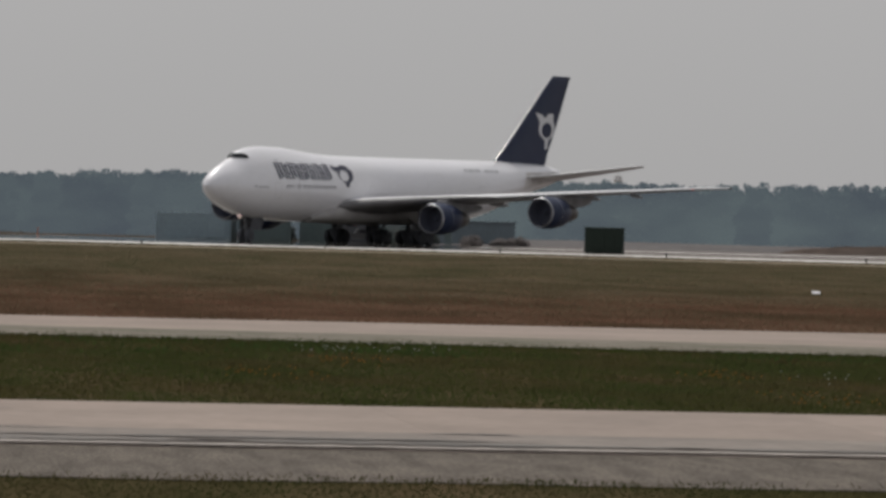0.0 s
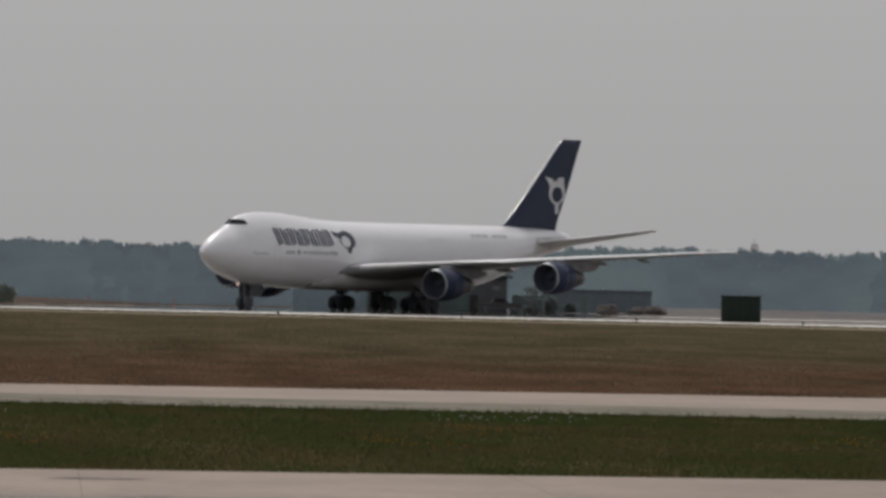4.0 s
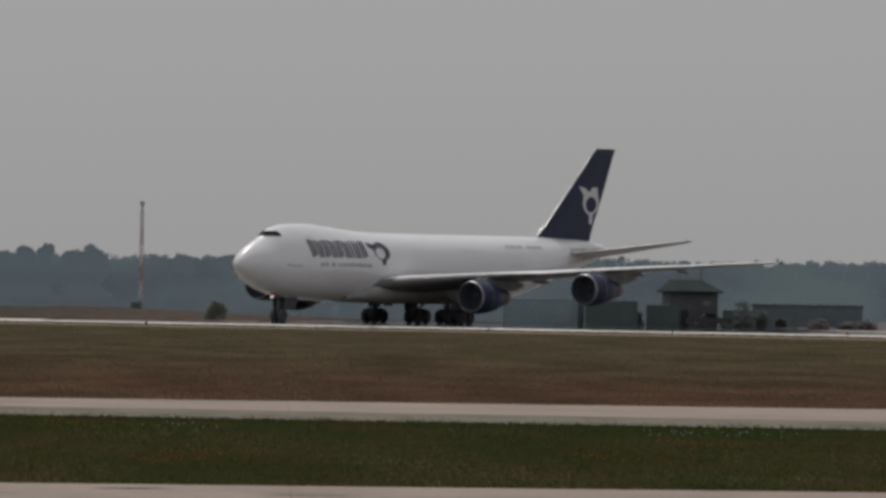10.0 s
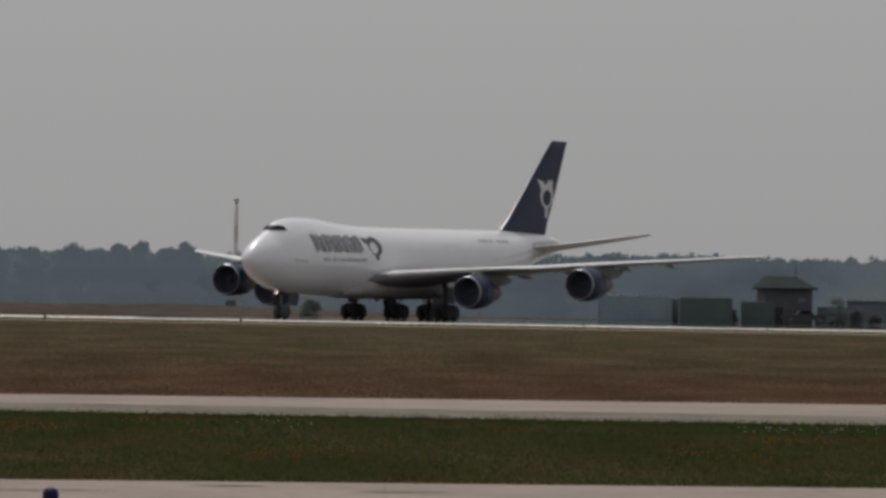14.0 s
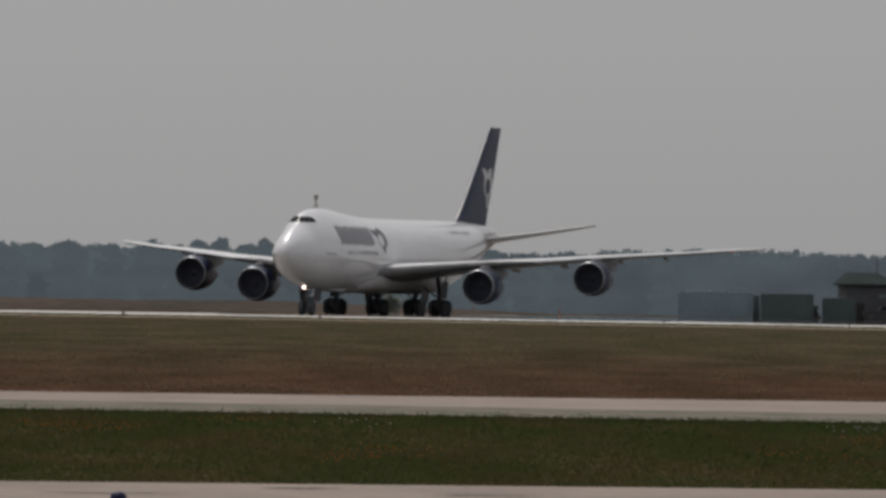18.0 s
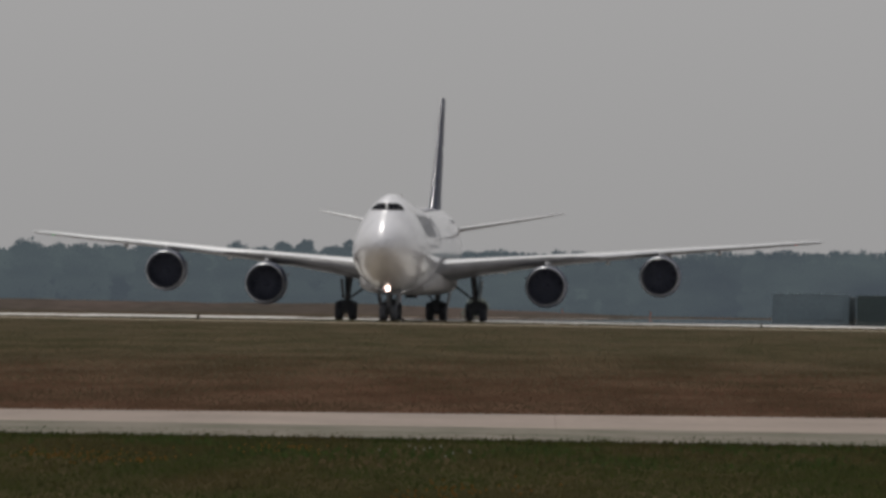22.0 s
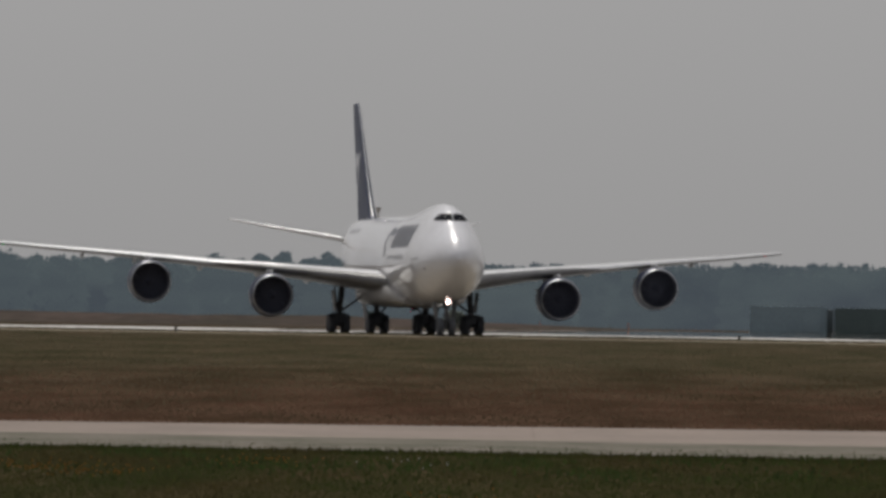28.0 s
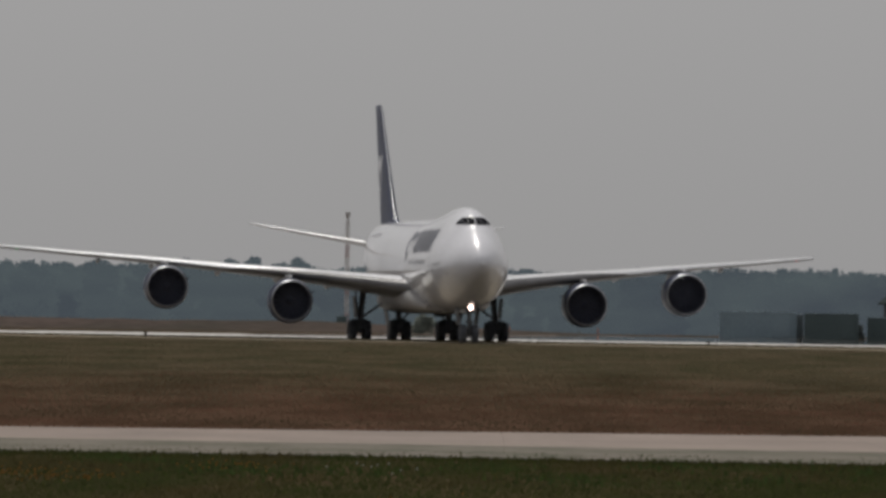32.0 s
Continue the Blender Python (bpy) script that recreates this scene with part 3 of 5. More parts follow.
HALF = (0.02, 0.52, 0.98, 1.42, 1.92, 2.36, 2.7, 2.96, 3.1, 3.22, 3.25, 3.25, 3.25, 3.25, 3.25, 3.25, 3.2, 3.02, 2.68, 2.2, 1.6, 1.08, 0.62)
MID = (5.95, 5.94, 5.92, 5.9, 5.86, 5.8, 5.75, 5.72, 5.7, 5.66, 5.64, 5.62, 5.6, 5.6, 5.6, 5.64, 5.78, 6.08, 6.55, 7.07, 7.66, 8.1, 8.3)


def section(s):
    return [spline(s, ST, k) for k in (TOP, BOT, HALF, MID)]


def hull(s, a, out=0.0):
    """Point of the fuselage at station s; a: degrees round from port (0) over the top (90)."""
    t, b, w, m = section(s)
    c, d = math.cos(radians(a)), math.sin(radians(a))
    h = (t - m) if d > 0 else (m - b)
    # narrower than an ellipse where the upper deck rises
    e = 0.31 * max(0.0, min(1.0, (23.0 - s) / 9.0, s / 4.0)) * max(0.0, d) ** 1.5
    p = Vector((w * c * (1.0 - e), s, m + h * d))
    if out:
        nrm = Vector((c / max(w, 0.1), 0, d / max(h, 0.1))).normalized()
        p += nrm * out
    return p


def side_at(s, z, side, out):
    """Point on the fuselage side at station s and height z."""
    t, b, w, m = section(s)
    h = (t - m) if z > m else (m - b)
    k = max(-0.99999, min(0.99999, (z - m) / h))
    return hull(s, math.degrees(math.asin(k)) if side > 0 else 180 - math.degrees(math.asin(k)), out)


def decal(name, outline, side, mat, parent, out=0.012, label="", step=0.5):
    """A thin painted shape on the fuselage side from a quad of (s, z) corners, bent to the hull."""
    (a, b, c, d) = [Vector((*q, 0)) for q in outline]
    nu = max(1, int((b - a).length / step + 0.5))
    nv = max(2, int((d - a).length / 0.35 + 0.5))
    v, f = [], []
    for j in range(nv + 1):
        for i in range(nu + 1):
            u, w = i / nu, j / nv
            q = (a * (1 - u) + b * u) * (1 - w) + (d * (1 - u) + c * u) * w
            v.append(side_at(q.x, q.y, side, out))
    for j in range(nv):
        for i in range(nu):
            k = j * (nu + 1) + i
            f.append((k, k + 1, k + nu + 2, k + nu + 1))
    return part(name, mesh(name, v, f, True), mat, parent, label)


def foil(n=9):
    """Unit aerofoil loop: (along the chord, thickness) from the leading edge over the top and back below."""
    up = []
    for i in range(n + 1):
        x = 0.5 * (1 - math.cos(math.pi * i / n))
        y = 5 * (0.2969 * math.sqrt(x) - 0.126 * x - 0.3516 * x * x + 0.2843 * x ** 3 - 0.1036 * x ** 4)
        up.append((x, y))
    return up + [(x, -0.75 * y) for x, y in up[-2:0:-1]]


def lifting(name, stations, vertical=False):
    """A wing from stations (span, leading edge, chord, height, thickness)."""
    loops = []
    for y, le, ch, z, th in stations:
        lp = []
        for x, t in foil():
            if vertical:
                lp.append((t * th, le + x * ch, z))
            else:
                lp.append((y, le + x * ch, z + t * th - 0.012 * x * ch))
        loops.append(lp)
    return rings(name, loops, True, True, True)


def text_shape(body, size):
    cu = bpy.data.curves.new("lettering", "FONT")
    cu.body, cu.size = body, size
    ob = new("lettering", cu)
    bpy.context.view_layer.update()
    me = bpy.data.meshes.new_from_object(ob.evaluated_get(bpy.context.evaluated_depsgraph_get()))
    bpy.data.objects.remove(ob)
    return me


def loose_pieces(me):
    """The unconnected pieces of a mesh, each as a mesh of its own."""
    lead = list(range(len(me.vertices)))

    def find(a):
        while lead[a] != a:
            a = lead[a]
        return a

    for e in me.edges:
        lead[find(e.vertices[0])] = find(e.vertices[1])
    groups = {}
    for p in me.polygons:
        groups.setdefault(find(p.vertices[0]), []).append(tuple(p.vertices))
    out = []
    for faces in groups.values():
        ids = sorted({i for f in faces for i in f})
        back = {i: k for k, i in enumerate(ids)}
        out.append(mesh("letter", [me.vertices[i].co[:] for i in ids], [[back[i] for i in f] for f in faces]))
    return out


def build_engine(plane, x, s, z, side, wing_z, wing_le):
    """A fan engine whose inlet stands at (x, s, z), hung from a pylon."""
    prof = [(0.30, 1.36), (0.12, 1.42), (0.0, 1.52), (0.06, 1.6), (0.3, 1.68), (1.0, 1.76), (2.0, 1.77), (3.0, 1.68), (4.0, 1.52), (4.7, 1.4), (4.68, 1.34)]
    nac = part("engine", lathe("nacelle", [(0.2, 1.652)] + [(a, r) for a, r in prof if a >= 0.3 and r > 1.4] + [(4.6, 1.3)], 36), NAVY, plane, "navy blue engine cowl")
    nac.matrix_basis = pose(side * x, s, z)
    part("inlet_lip", lathe("lip", [(0.13, 1.5), (0.05, 1.515), (0.01, 1.535), (0.0, 1.55), (0.02, 1.575), (0.08, 1.61), (0.2, 1.655)], 36), LIP, nac, "polished metal inlet lip")
    part("inlet_duct", lathe("duct", [(0.13, 1.5), (0.5, 1.45), (1.6, 1.4), (1.62, 0.3)], 36), BLACK, nac)
    fan = []
    for i in range(18):
        a = 2 * math.pi * i / 18
        c, d = math.cos(a), math.sin(a)
        c2, d2 = math.cos(a + 0.26), math.sin(a + 0.26)
        fan += [(0.36 * c, 1.34, 0.36 * d), (1.36 * c, 1.2, 1.36 * d), (1.36 * c2, 1.46, 1.36 * d2)]
    part("fan", mesh("fan", fan, [(3 * i, 3 * i + 1, 3 * i + 2, 3 * ((i + 1) % 18)) for i in range(18)]), FAN, nac)
    part("spinner", lathe("spinner", [(0.85, 0.02), (1.0, 0.16), (1.25, 0.32), (1.5, 0.4)], 18), FAN, nac)
    part("core_cowl", lathe("core", [(4.2, 1.2), (4.9, 1.18), (5.9, 0.98), (6.9, 0.74), (6.9, 0.64)], 28), EXHAUST, nac)
    part("exhaust_cone", lathe("cone", [(6.4, 0.5), (7.0, 0.38), (7.9, 0.05)], 20), EXHAUST, nac)
    # pylon from the cowl's crown up and back under the wing
    dz, dl = wing_z - z, wing_le - s
    loops = []
    for y0, z0, z1, w in ((1.0, 1.68, 1.78, 0.05), (1.8, 1.6, 2.0, 0.2), (dl - 0.6, 1.45, dz - 0.1, 0.26), (dl + 0.8, 1.35, dz + 0.12, 0.27), (dl + 3.6, 0.6, dz - 0.2, 0.34), (dl + 5.6, 0.75, dz - 0.35, 0.3), (dl + 7.6, dz - 0.85, dz - 0.5, 0.06)):
        loops.append([(-w, y0, z0), (-w, y0, z1), (-w * 0.4, y0, z1 + 0.07), (w * 0.4, y0, z1 + 0.07), (w, y0, z1), (w, y0, z0)])
    part("pylon", rings("pylon", loops, True, True, False), PYLON, nac, "grey engine pylon")
    # strake on the inner side and cowl latch line
    part("strake", mesh("strake", [(-side * 1.70, 1.1, 0.62), (-side * 1.68, 2.4, 0.62), (-side * 2.0, 2.3, 0.86), (-side * 1.85, 1.6, 0.75), (-side * 1.68, 1.1, 0.68), (-side * 1.66, 2.4, 0.68)], [(0, 1, 2, 3), (4, 3, 2, 5), (0, 3, 4), (1, 5, 2)]), NAVY, nac)
    part("cowl_gap", lathe("gap", [(1.98, 1.772), (2.02, 1.7725)], 36), SEAM, nac)


def build_wing(plane, side):
    st = [(2.2, 20.6, 18.4, 3.85, 2.3), (3.4, 22.0, 16.8, 4.15, 2.1), (6.0, 24.3, 15.6, 4.5, 1.7), (9.0, 27.0, 13.9, 4.86, 1.35), (12.0, 29.7, 12.3, 5.18, 1.1), (16.0, 33.2, 10.1, 5.55, 0.84),
          (20.0, 36.8, 8.1, 5.94, 0.7), (24.0, 40.4, 6.5, 6.3, 0.56), (28.0, 44.0, 5.0, 6.62, 0.44), (31.0, 46.8, 3.9, 6.9, 0.4), (32.6, 48.9, 2.9, 7.03, 0.36), (33.7, 50.9, 2.0, 7.12, 0.3), (34.3, 52.3, 1.2, 7.16, 0.24)]
    wing = part("wing", lifting("wing", [(side * a, b, c, d, e) for a, b, c, d, e in st]), GREY_SKIN, plane, "long swept grey wing with a raked tip")
    # metal leading edge, lying on the aerofoil, paled for its sunlit line
    loops = []
    for a, b, c, d, e in st[1:]:
        lp = []
        for x in (0.34, 0.24, 0.16, 0.11, 0.075, 0.06, *((0.02, 0.004, -0.004) if a > 13 else (0.055, 0.05, 0.045))):
            under = x < 0
            x = abs(x)
            y = 5 * (0.2969 * math.sqrt(x) - 0.126 * x - 0.3516 * x * x + 0.2843 * x ** 3 - 0.1036 * x ** 4)
            lp.append((side * a, b + x * c - 0.03, d - 0.75 * y * e if under else d + y * e - 0.012 * x * c + 0.02))
        loops.append(lp)
    part("leading_edge", rings("leading_edge", loops, False, False, True, False), EDGE, wing, "wing leading edge paled for its sunlit line")
    # flap track fairings below the trailing edge
    for sp in (7.6, 11.6, 16.2, 21.4, 25.6):
        te = np.interp(sp, [a for a, *_ in st], [b + c for _, b, c, _, _ in st])
        zz = np.interp(sp, [a for a, *_ in st], [d for _, _, _, d, _ in st]) - 0.42
        k = 1.0 - 0.018 * sp
        loops = []
        for q, r in ((-4.2, 0.03), (-3.4, 0.22), (-2.2, 0.34), (-0.8, 0.36), (0.5, 0.26), (1.5, 0.05)):
            loops.append([(side * sp + 0.75 * r * k * math.cos(t), te + q * k, zz - 0.1 * q * 0.3 + r * k * math.sin(t)) for t in [2 * math.pi * j / 12 for j in range(12)]])
        part("flap_fairing", rings("flap_fairing", loops), PYLON, wing)
    # trailing edge flap gaps
    for a, b in ((4.0, 11.0), (12.6, 20.0), (21.0, 29.0)):
        v = []
        for sp in (a, b):
            le = np.interp(sp, [q[0] for q in st], [q[1] for q in st])
            ch = np.interp(sp, [q[0] for q in st], [q[2] for q in st])
            zz = np.interp(sp, [q[0] for q in st], [q[3] for q in st])
            th = np.interp(sp, [q[0] for q in st], [q[4] for q in st])
            v += [(side * sp, le + ch * 0.76, zz + 0.245 * th * 0.95 + 0.01), (side * sp, le + ch * 0.77, zz + 0.236 * th * 0.95 + 0.01)]
        part("flap_gap", mesh("flap_gap", v, [(0, 2, 3, 1)]), SEAM, wing)
    part("position_lamp", lathe("lamp", [(0.0, 0.02), (0.05, 0.08), (0.25, 0.09), (0.4, 0.03)], 10), RED_GLOW if side > 0 else GREEN_GLOW, wing, "red wing tip lamp" if side > 0 else "green wing tip lamp", pose(side * 32.1, 48.05, 6.9))


WHEELS = []
TURNING = []


def wheel(name_parent, x, y, r, w):
    """A tyre with its hub; local origin on the axle."""
    ty = lathe("tyre", [(-w * 0.42, r * 0.55), (-w * 0.5, r * 0.72), (-w * 0.46, r * 0.9), (-w * 0.28, r * 0.985), (0, r), (w * 0.28, r * 0.985), (w * 0.46, r * 0.9), (w * 0.5, r * 0.72), (w * 0.42, r * 0.55)], 28, "x")
    hub = lathe("hub", [(-w * 0.43, r * 0.56), (-w * 0.3, r * 0.42), (-w * 0.34, r * 0.15), (w * 0.34, r * 0.15), (w * 0.3, r * 0.42), (w * 0.43, r * 0.56)], 18, "x", True, True, True)
    ty.materials.append(RUBBER)
    ty.materials.append(HUB)
    bm = bmesh.new()
    bm.from_mesh(ty)
    n = len(bm.faces)
    bm.from_mesh(hub)
    bm.faces.ensure_lookup_table()
    for fc in bm.faces[n:]:
        fc.material_index = 1
    # wheel bolts
    for i in range(8):
        a = 2 * math.pi * i / 8
        bmesh.ops.create_cube(bm, size=0.05, matrix=Matrix.Translation((w * 0.33, r * 0.3 * math.cos(a), r * 0.3 * math.sin(a))))
        bmesh.ops.create_cube(bm, size=0.05, matrix=Matrix.Translation((-w * 0.33, r * 0.3 * math.cos(a), r * 0.3 * math.sin(a))))
    bm.to_mesh(ty)
    bm.free()
    bpy.data.meshes.remove(hub)
    ob = part("wheel", ty, RUBBER, name_parent, "black tyre on a grey hub", pose(x, y, r))
    WHEELS.append((ob, x, y, r))
    return ob


def build_gear(plane):
    nose = part("nose_gear", join("nose_gear", [rod("a", (0, 7.95, 0.6), (0, 7.75, 3.0), 0.13, 0.17, 12), rod("b", (-0.55, 7.95, 0.6), (0.55, 7.95, 0.6), 0.09), rod("c", (0, 7.8, 1.7), (0, 9.7, 2.7), 0.08),
                                                rod("d", (0.18, 7.72, 1.0), (0.12, 7.6, 1.75), 0.05), rod("e", (-0.3, 7.8, 1.6), (0.3, 7.8, 1.6), 0.08)]), STRUT, plane, "grey nose landing gear leg")
    for x in (-0.46, 0.46):
        wheel(nose, x, 7.95, 0.7, 0.52)
    for sd in (-1, 1):
        part("gear_door", box("gear_door", 0.05, 2.2, 1.35, 0.02, (0, 0, 0)), DOOR_GREY, nose, "grey nose gear door", pose(sd * 0.74, 9.0, 2.0, 0, sd * 8, 0))
    part("lamp_housing", lathe("cup", [(-0.8, 0.22), (-0.82, 0.24), (0.1, 0.22), (0.2, 0.06)], 18), STRUT, nose, "", pose(0, 7.35, 2.68))
    part("landing_lamp", lathe("lens", [(0.0, 0.21), (-0.04, 0.17), (-0.07, 0.05)], 18, "y", True, True, True), LAMP_GLOW, nose, "glowing landing lamp", pose(0, 7.33, 2.68))
    for name, x, y, top in (("wing_gear", 5.5, 34.5, (5.2, 34.7, 4.0)), ("body_gear", 1.95, 37.5, (2.1, 37.1, 2.9))):
        for sd in (-1, 1):
            bits = [rod("a", (sd * x, y, 0.72), (sd * top[0], top[1], top[2]), 0.2, 0.27, 12), rod("b", (sd * x, y - 0.9, 0.63), (sd * x, y + 0.9, 0.63), 0.13, None, 10)]
            for q in (-0.74, 0.74):
                bits.append(rod("c", (sd * x - 0.75, y + q, 0.63), (sd * x + 0.75, y + q, 0.63), 0.08))
            if name == "wing_gear":
                bits += [rod("d", (sd * (x - 0.1), y, 1.7), (sd * 3.3, y + 0.3, 3.2), 0.09), rod("e", (sd * x, y + 0.1, 1.4), (sd * (x + 0.2), y + 1.6, 3.9), 0.07), rod("f", (sd * x, y - 0.22, 0.9), (sd * x, y - 0.3, 1.8), 0.06)]
            else:
                bits += [rod("d", (sd * x, y, 1.5), (sd * x, y + 2.2, 2.6), 0.09), rod("e", (sd * x, y, 1.4), (sd * (x - 1.0), y - 0.2, 2.5), 0.07), rod("f", (sd * x, y - 0.22, 0.9), (sd * x, y - 0.3, 1.7), 0.06)]
            leg = part(name, join(name, bits), STRUT, plane, "grey four-wheel landing gear leg")
            part("truck_beam", box("truck_beam", 0.62, 2.3, 0.8, 0.12), DOOR_GREY, leg, "dark truck beam", pose(sd * x, y, 1.15))
            for q in (-0.74, 0.74):
                part("brake_rod", rod("brake_rod", (sd * x - 0.52, y + q, 1.5), (sd * x + 0.52, y + q, 1.5), 0.16), DOOR_GREY, leg)
            for q in (-0.74, 0.74):
                for ox in (-0.56, 0.56):
                    wheel(leg, sd * x + ox, y + q, 0.77, 0.6)
            if name == "wing_gear":
                part("gear_door", box("gear_door", 0.06, 2.2, 1.7, 0.02), DOOR_GREY, leg, "", pose(sd * (x + 0.35), y + 0.3, 2.6, 0, sd * 6, 0))
            else:
                part("gear_door", box("gear_door", 0.06, 2.6, 1.25, 0.02), DOOR_GREY, leg, "", pose(sd * (x + 1.0), y + 0.2, 1.85, 0, sd * 10, 0))


def build_livery(plane, body, sd):
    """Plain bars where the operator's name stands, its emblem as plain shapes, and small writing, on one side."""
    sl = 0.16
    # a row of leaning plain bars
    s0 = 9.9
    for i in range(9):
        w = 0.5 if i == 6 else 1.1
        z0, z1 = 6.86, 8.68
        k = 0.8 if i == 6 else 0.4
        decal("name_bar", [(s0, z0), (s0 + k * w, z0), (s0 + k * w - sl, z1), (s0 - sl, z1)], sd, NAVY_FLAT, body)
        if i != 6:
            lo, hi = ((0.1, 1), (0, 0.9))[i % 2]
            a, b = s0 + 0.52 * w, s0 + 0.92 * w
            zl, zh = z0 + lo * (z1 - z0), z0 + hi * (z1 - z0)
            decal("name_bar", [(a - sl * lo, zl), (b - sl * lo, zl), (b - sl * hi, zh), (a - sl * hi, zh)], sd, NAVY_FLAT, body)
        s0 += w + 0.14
    # emblem: a leaf, a ring thick on its outer side and a stem
    decal("emblem", [(20.75, 8.05), (21.9, 7.6), (22.2, 8.3), (20.5, 8.55)], sd, NAVY_FLAT, body, label="navy emblem")
    for i in range(16):
        q = []
        for k, in_ in ((i, False), (i + 1, False), (i + 1, True), (i, True)):
            a = 2 * math.pi * k / 16
            q.append((23.0 + 1.5 * math.cos(a), 7.62 + 1.0 * math.sin(a)) if not in_ else (22.65 + 0.85 * math.cos(a), 7.42 + 0.6 * math.sin(a)))
        decal("emblem_arc", q, sd, NAVY_FLAT, body, step=2)
    decal("emblem_stem", [(22.75, 6.2), (23.35, 6.2), (23.5, 6.8), (22.5, 6.8)], sd, NAVY_FLAT, body)
    # the line of words below the name
    me = text_shape("on 6 continents", 1.0)
    xs = [v.co.x for v in me.vertices]
    lo, hi = min(xs), max(xs)
    for v in me.vertices:
        u = (v.co.x - lo) / (hi - lo)
        s = 11.0 + 9.6 * (u if sd > 0 else 1 - u)
        v.co = side_at(s, 5.96 + v.co.y * 0.72, sd, 0.014)
    for piece in loose_pieces(me):
        part("letter", piece, NAVY_FLAT, body, "navy letter of the words on 6 continents")
    # unreadable small writing as bars
    for s0, s1, z0, z1 in ((5.6, 6.1, 5.9, 6.1), (6.2, 7.9, 5.86, 6.02), (10.2, 10.5, 8.9, 9.0), (10.6, 11.1, 8.9, 9.0)):
        decal("small_bar", [(s0, z0), (s1, z0), (s1, z1), (s0, z1)], sd, GREY_MARK, body)
    for s0, s1 in ((48.2, 48.9), (49.1, 50.4), (50.6, 51.7), (52.6, 53.6), (53.8, 54.6), (54.8, 55.8)):
        decal("small_bar", [(s0, 8.36), (s1, 8.36), (s1, 8.68), (s0, 8.68)], sd, GREY_MARK, body)
    # scuffed metal plate on which the tailplane swings
    decal("tailplane_plate", [(61.0, 6.6), (69.8, 7.7), (70.6, 8.75), (62.5, 8.55)], sd, PLATE, body, 0.008, "scuffed grey plate round the tailplane root")
    # doors as fine gap outlines
    for s0, s1, z0, z1 in ((9.0, 10.05, 4.75, 6.5), (27.5, 28.4, 4.9, 6.4), (50.3, 51.3, 5.0, 6.8), (39.5, 43.0, 5.0, 8.0)):
        door = decal("door", [(s0, z0), (s1, z0), (s1, z1), (s0, z1)], sd, WHITE, body, 0.006)
        g = 0.035
        for q in ([(s0, z0), (s1, z0), (s1, z0 + g), (s0, z0 + g)], [(s0, z1 - g), (s1, z1 - g), (s1, z1), (s0, z1)], [(s0, z0), (s0 + g, z0), (s0 + g, z1), (s0, z1)], [(s1 - g, z0), (s1, z0), (s1, z1), (s1 - g, z1)]):
            decal("door_gap", q, sd, SEAM, door, 0.011)


def hull_at(x, z, out):
    """Point of the nose at height z and x metres from the centreline."""
    lo, hi = 0.5, 9.0
    for _ in range(40):
        s = 0.5 * (lo + hi)
        t, _b, _w, _m = section(s)
        if z >= t - 1e-3 or abs(side_at(s, z, 1, 0.0).x) < abs(x):
            lo = s
        else:
            hi = s
    p = side_at(hi, z, 1 if x > 0 else -1, out)
    return Vector((p.x, hi - out, p.z))


def build_cockpit(body):
    """A band of six dark panes round the upper nose, pointed at its outer ends."""
    for sd in (-1, 1):
        for x0, x1, b0, b1, t0, t1, name in ((0.04, 0.5, 8.95, 8.96, 9.5, 9.5, "windscreen_pane"), (0.52, 0.87, 8.96, 8.97, 9.5, 9.46, "cockpit_pane"), (0.89, 1.3, 8.97, 8.98, 9.45, 9.05, "cockpit_pane")):
            v, f = [], []
            for j in range(7):
                for i in range(9):
                    u, w = i / 8, j / 6
                    z0, z1 = b0 + (b1 - b0) * u, t0 + (t1 - t0) * u
                    v.append(hull_at(sd * (x0 + (x1 - x0) * u), z0 + (z1 - z0) * w, 0.025))
            f = [(9 * j + i, 9 * j + i + 1, 9 * j + i + 10, 9 * j + i + 9) for j in range(6) for i in range(8)]
            part(name, mesh(name, v, f, True), GLASS_DARK, body, "dark windscreen pane" if x0 < 0.1 else "dark cockpit side window")


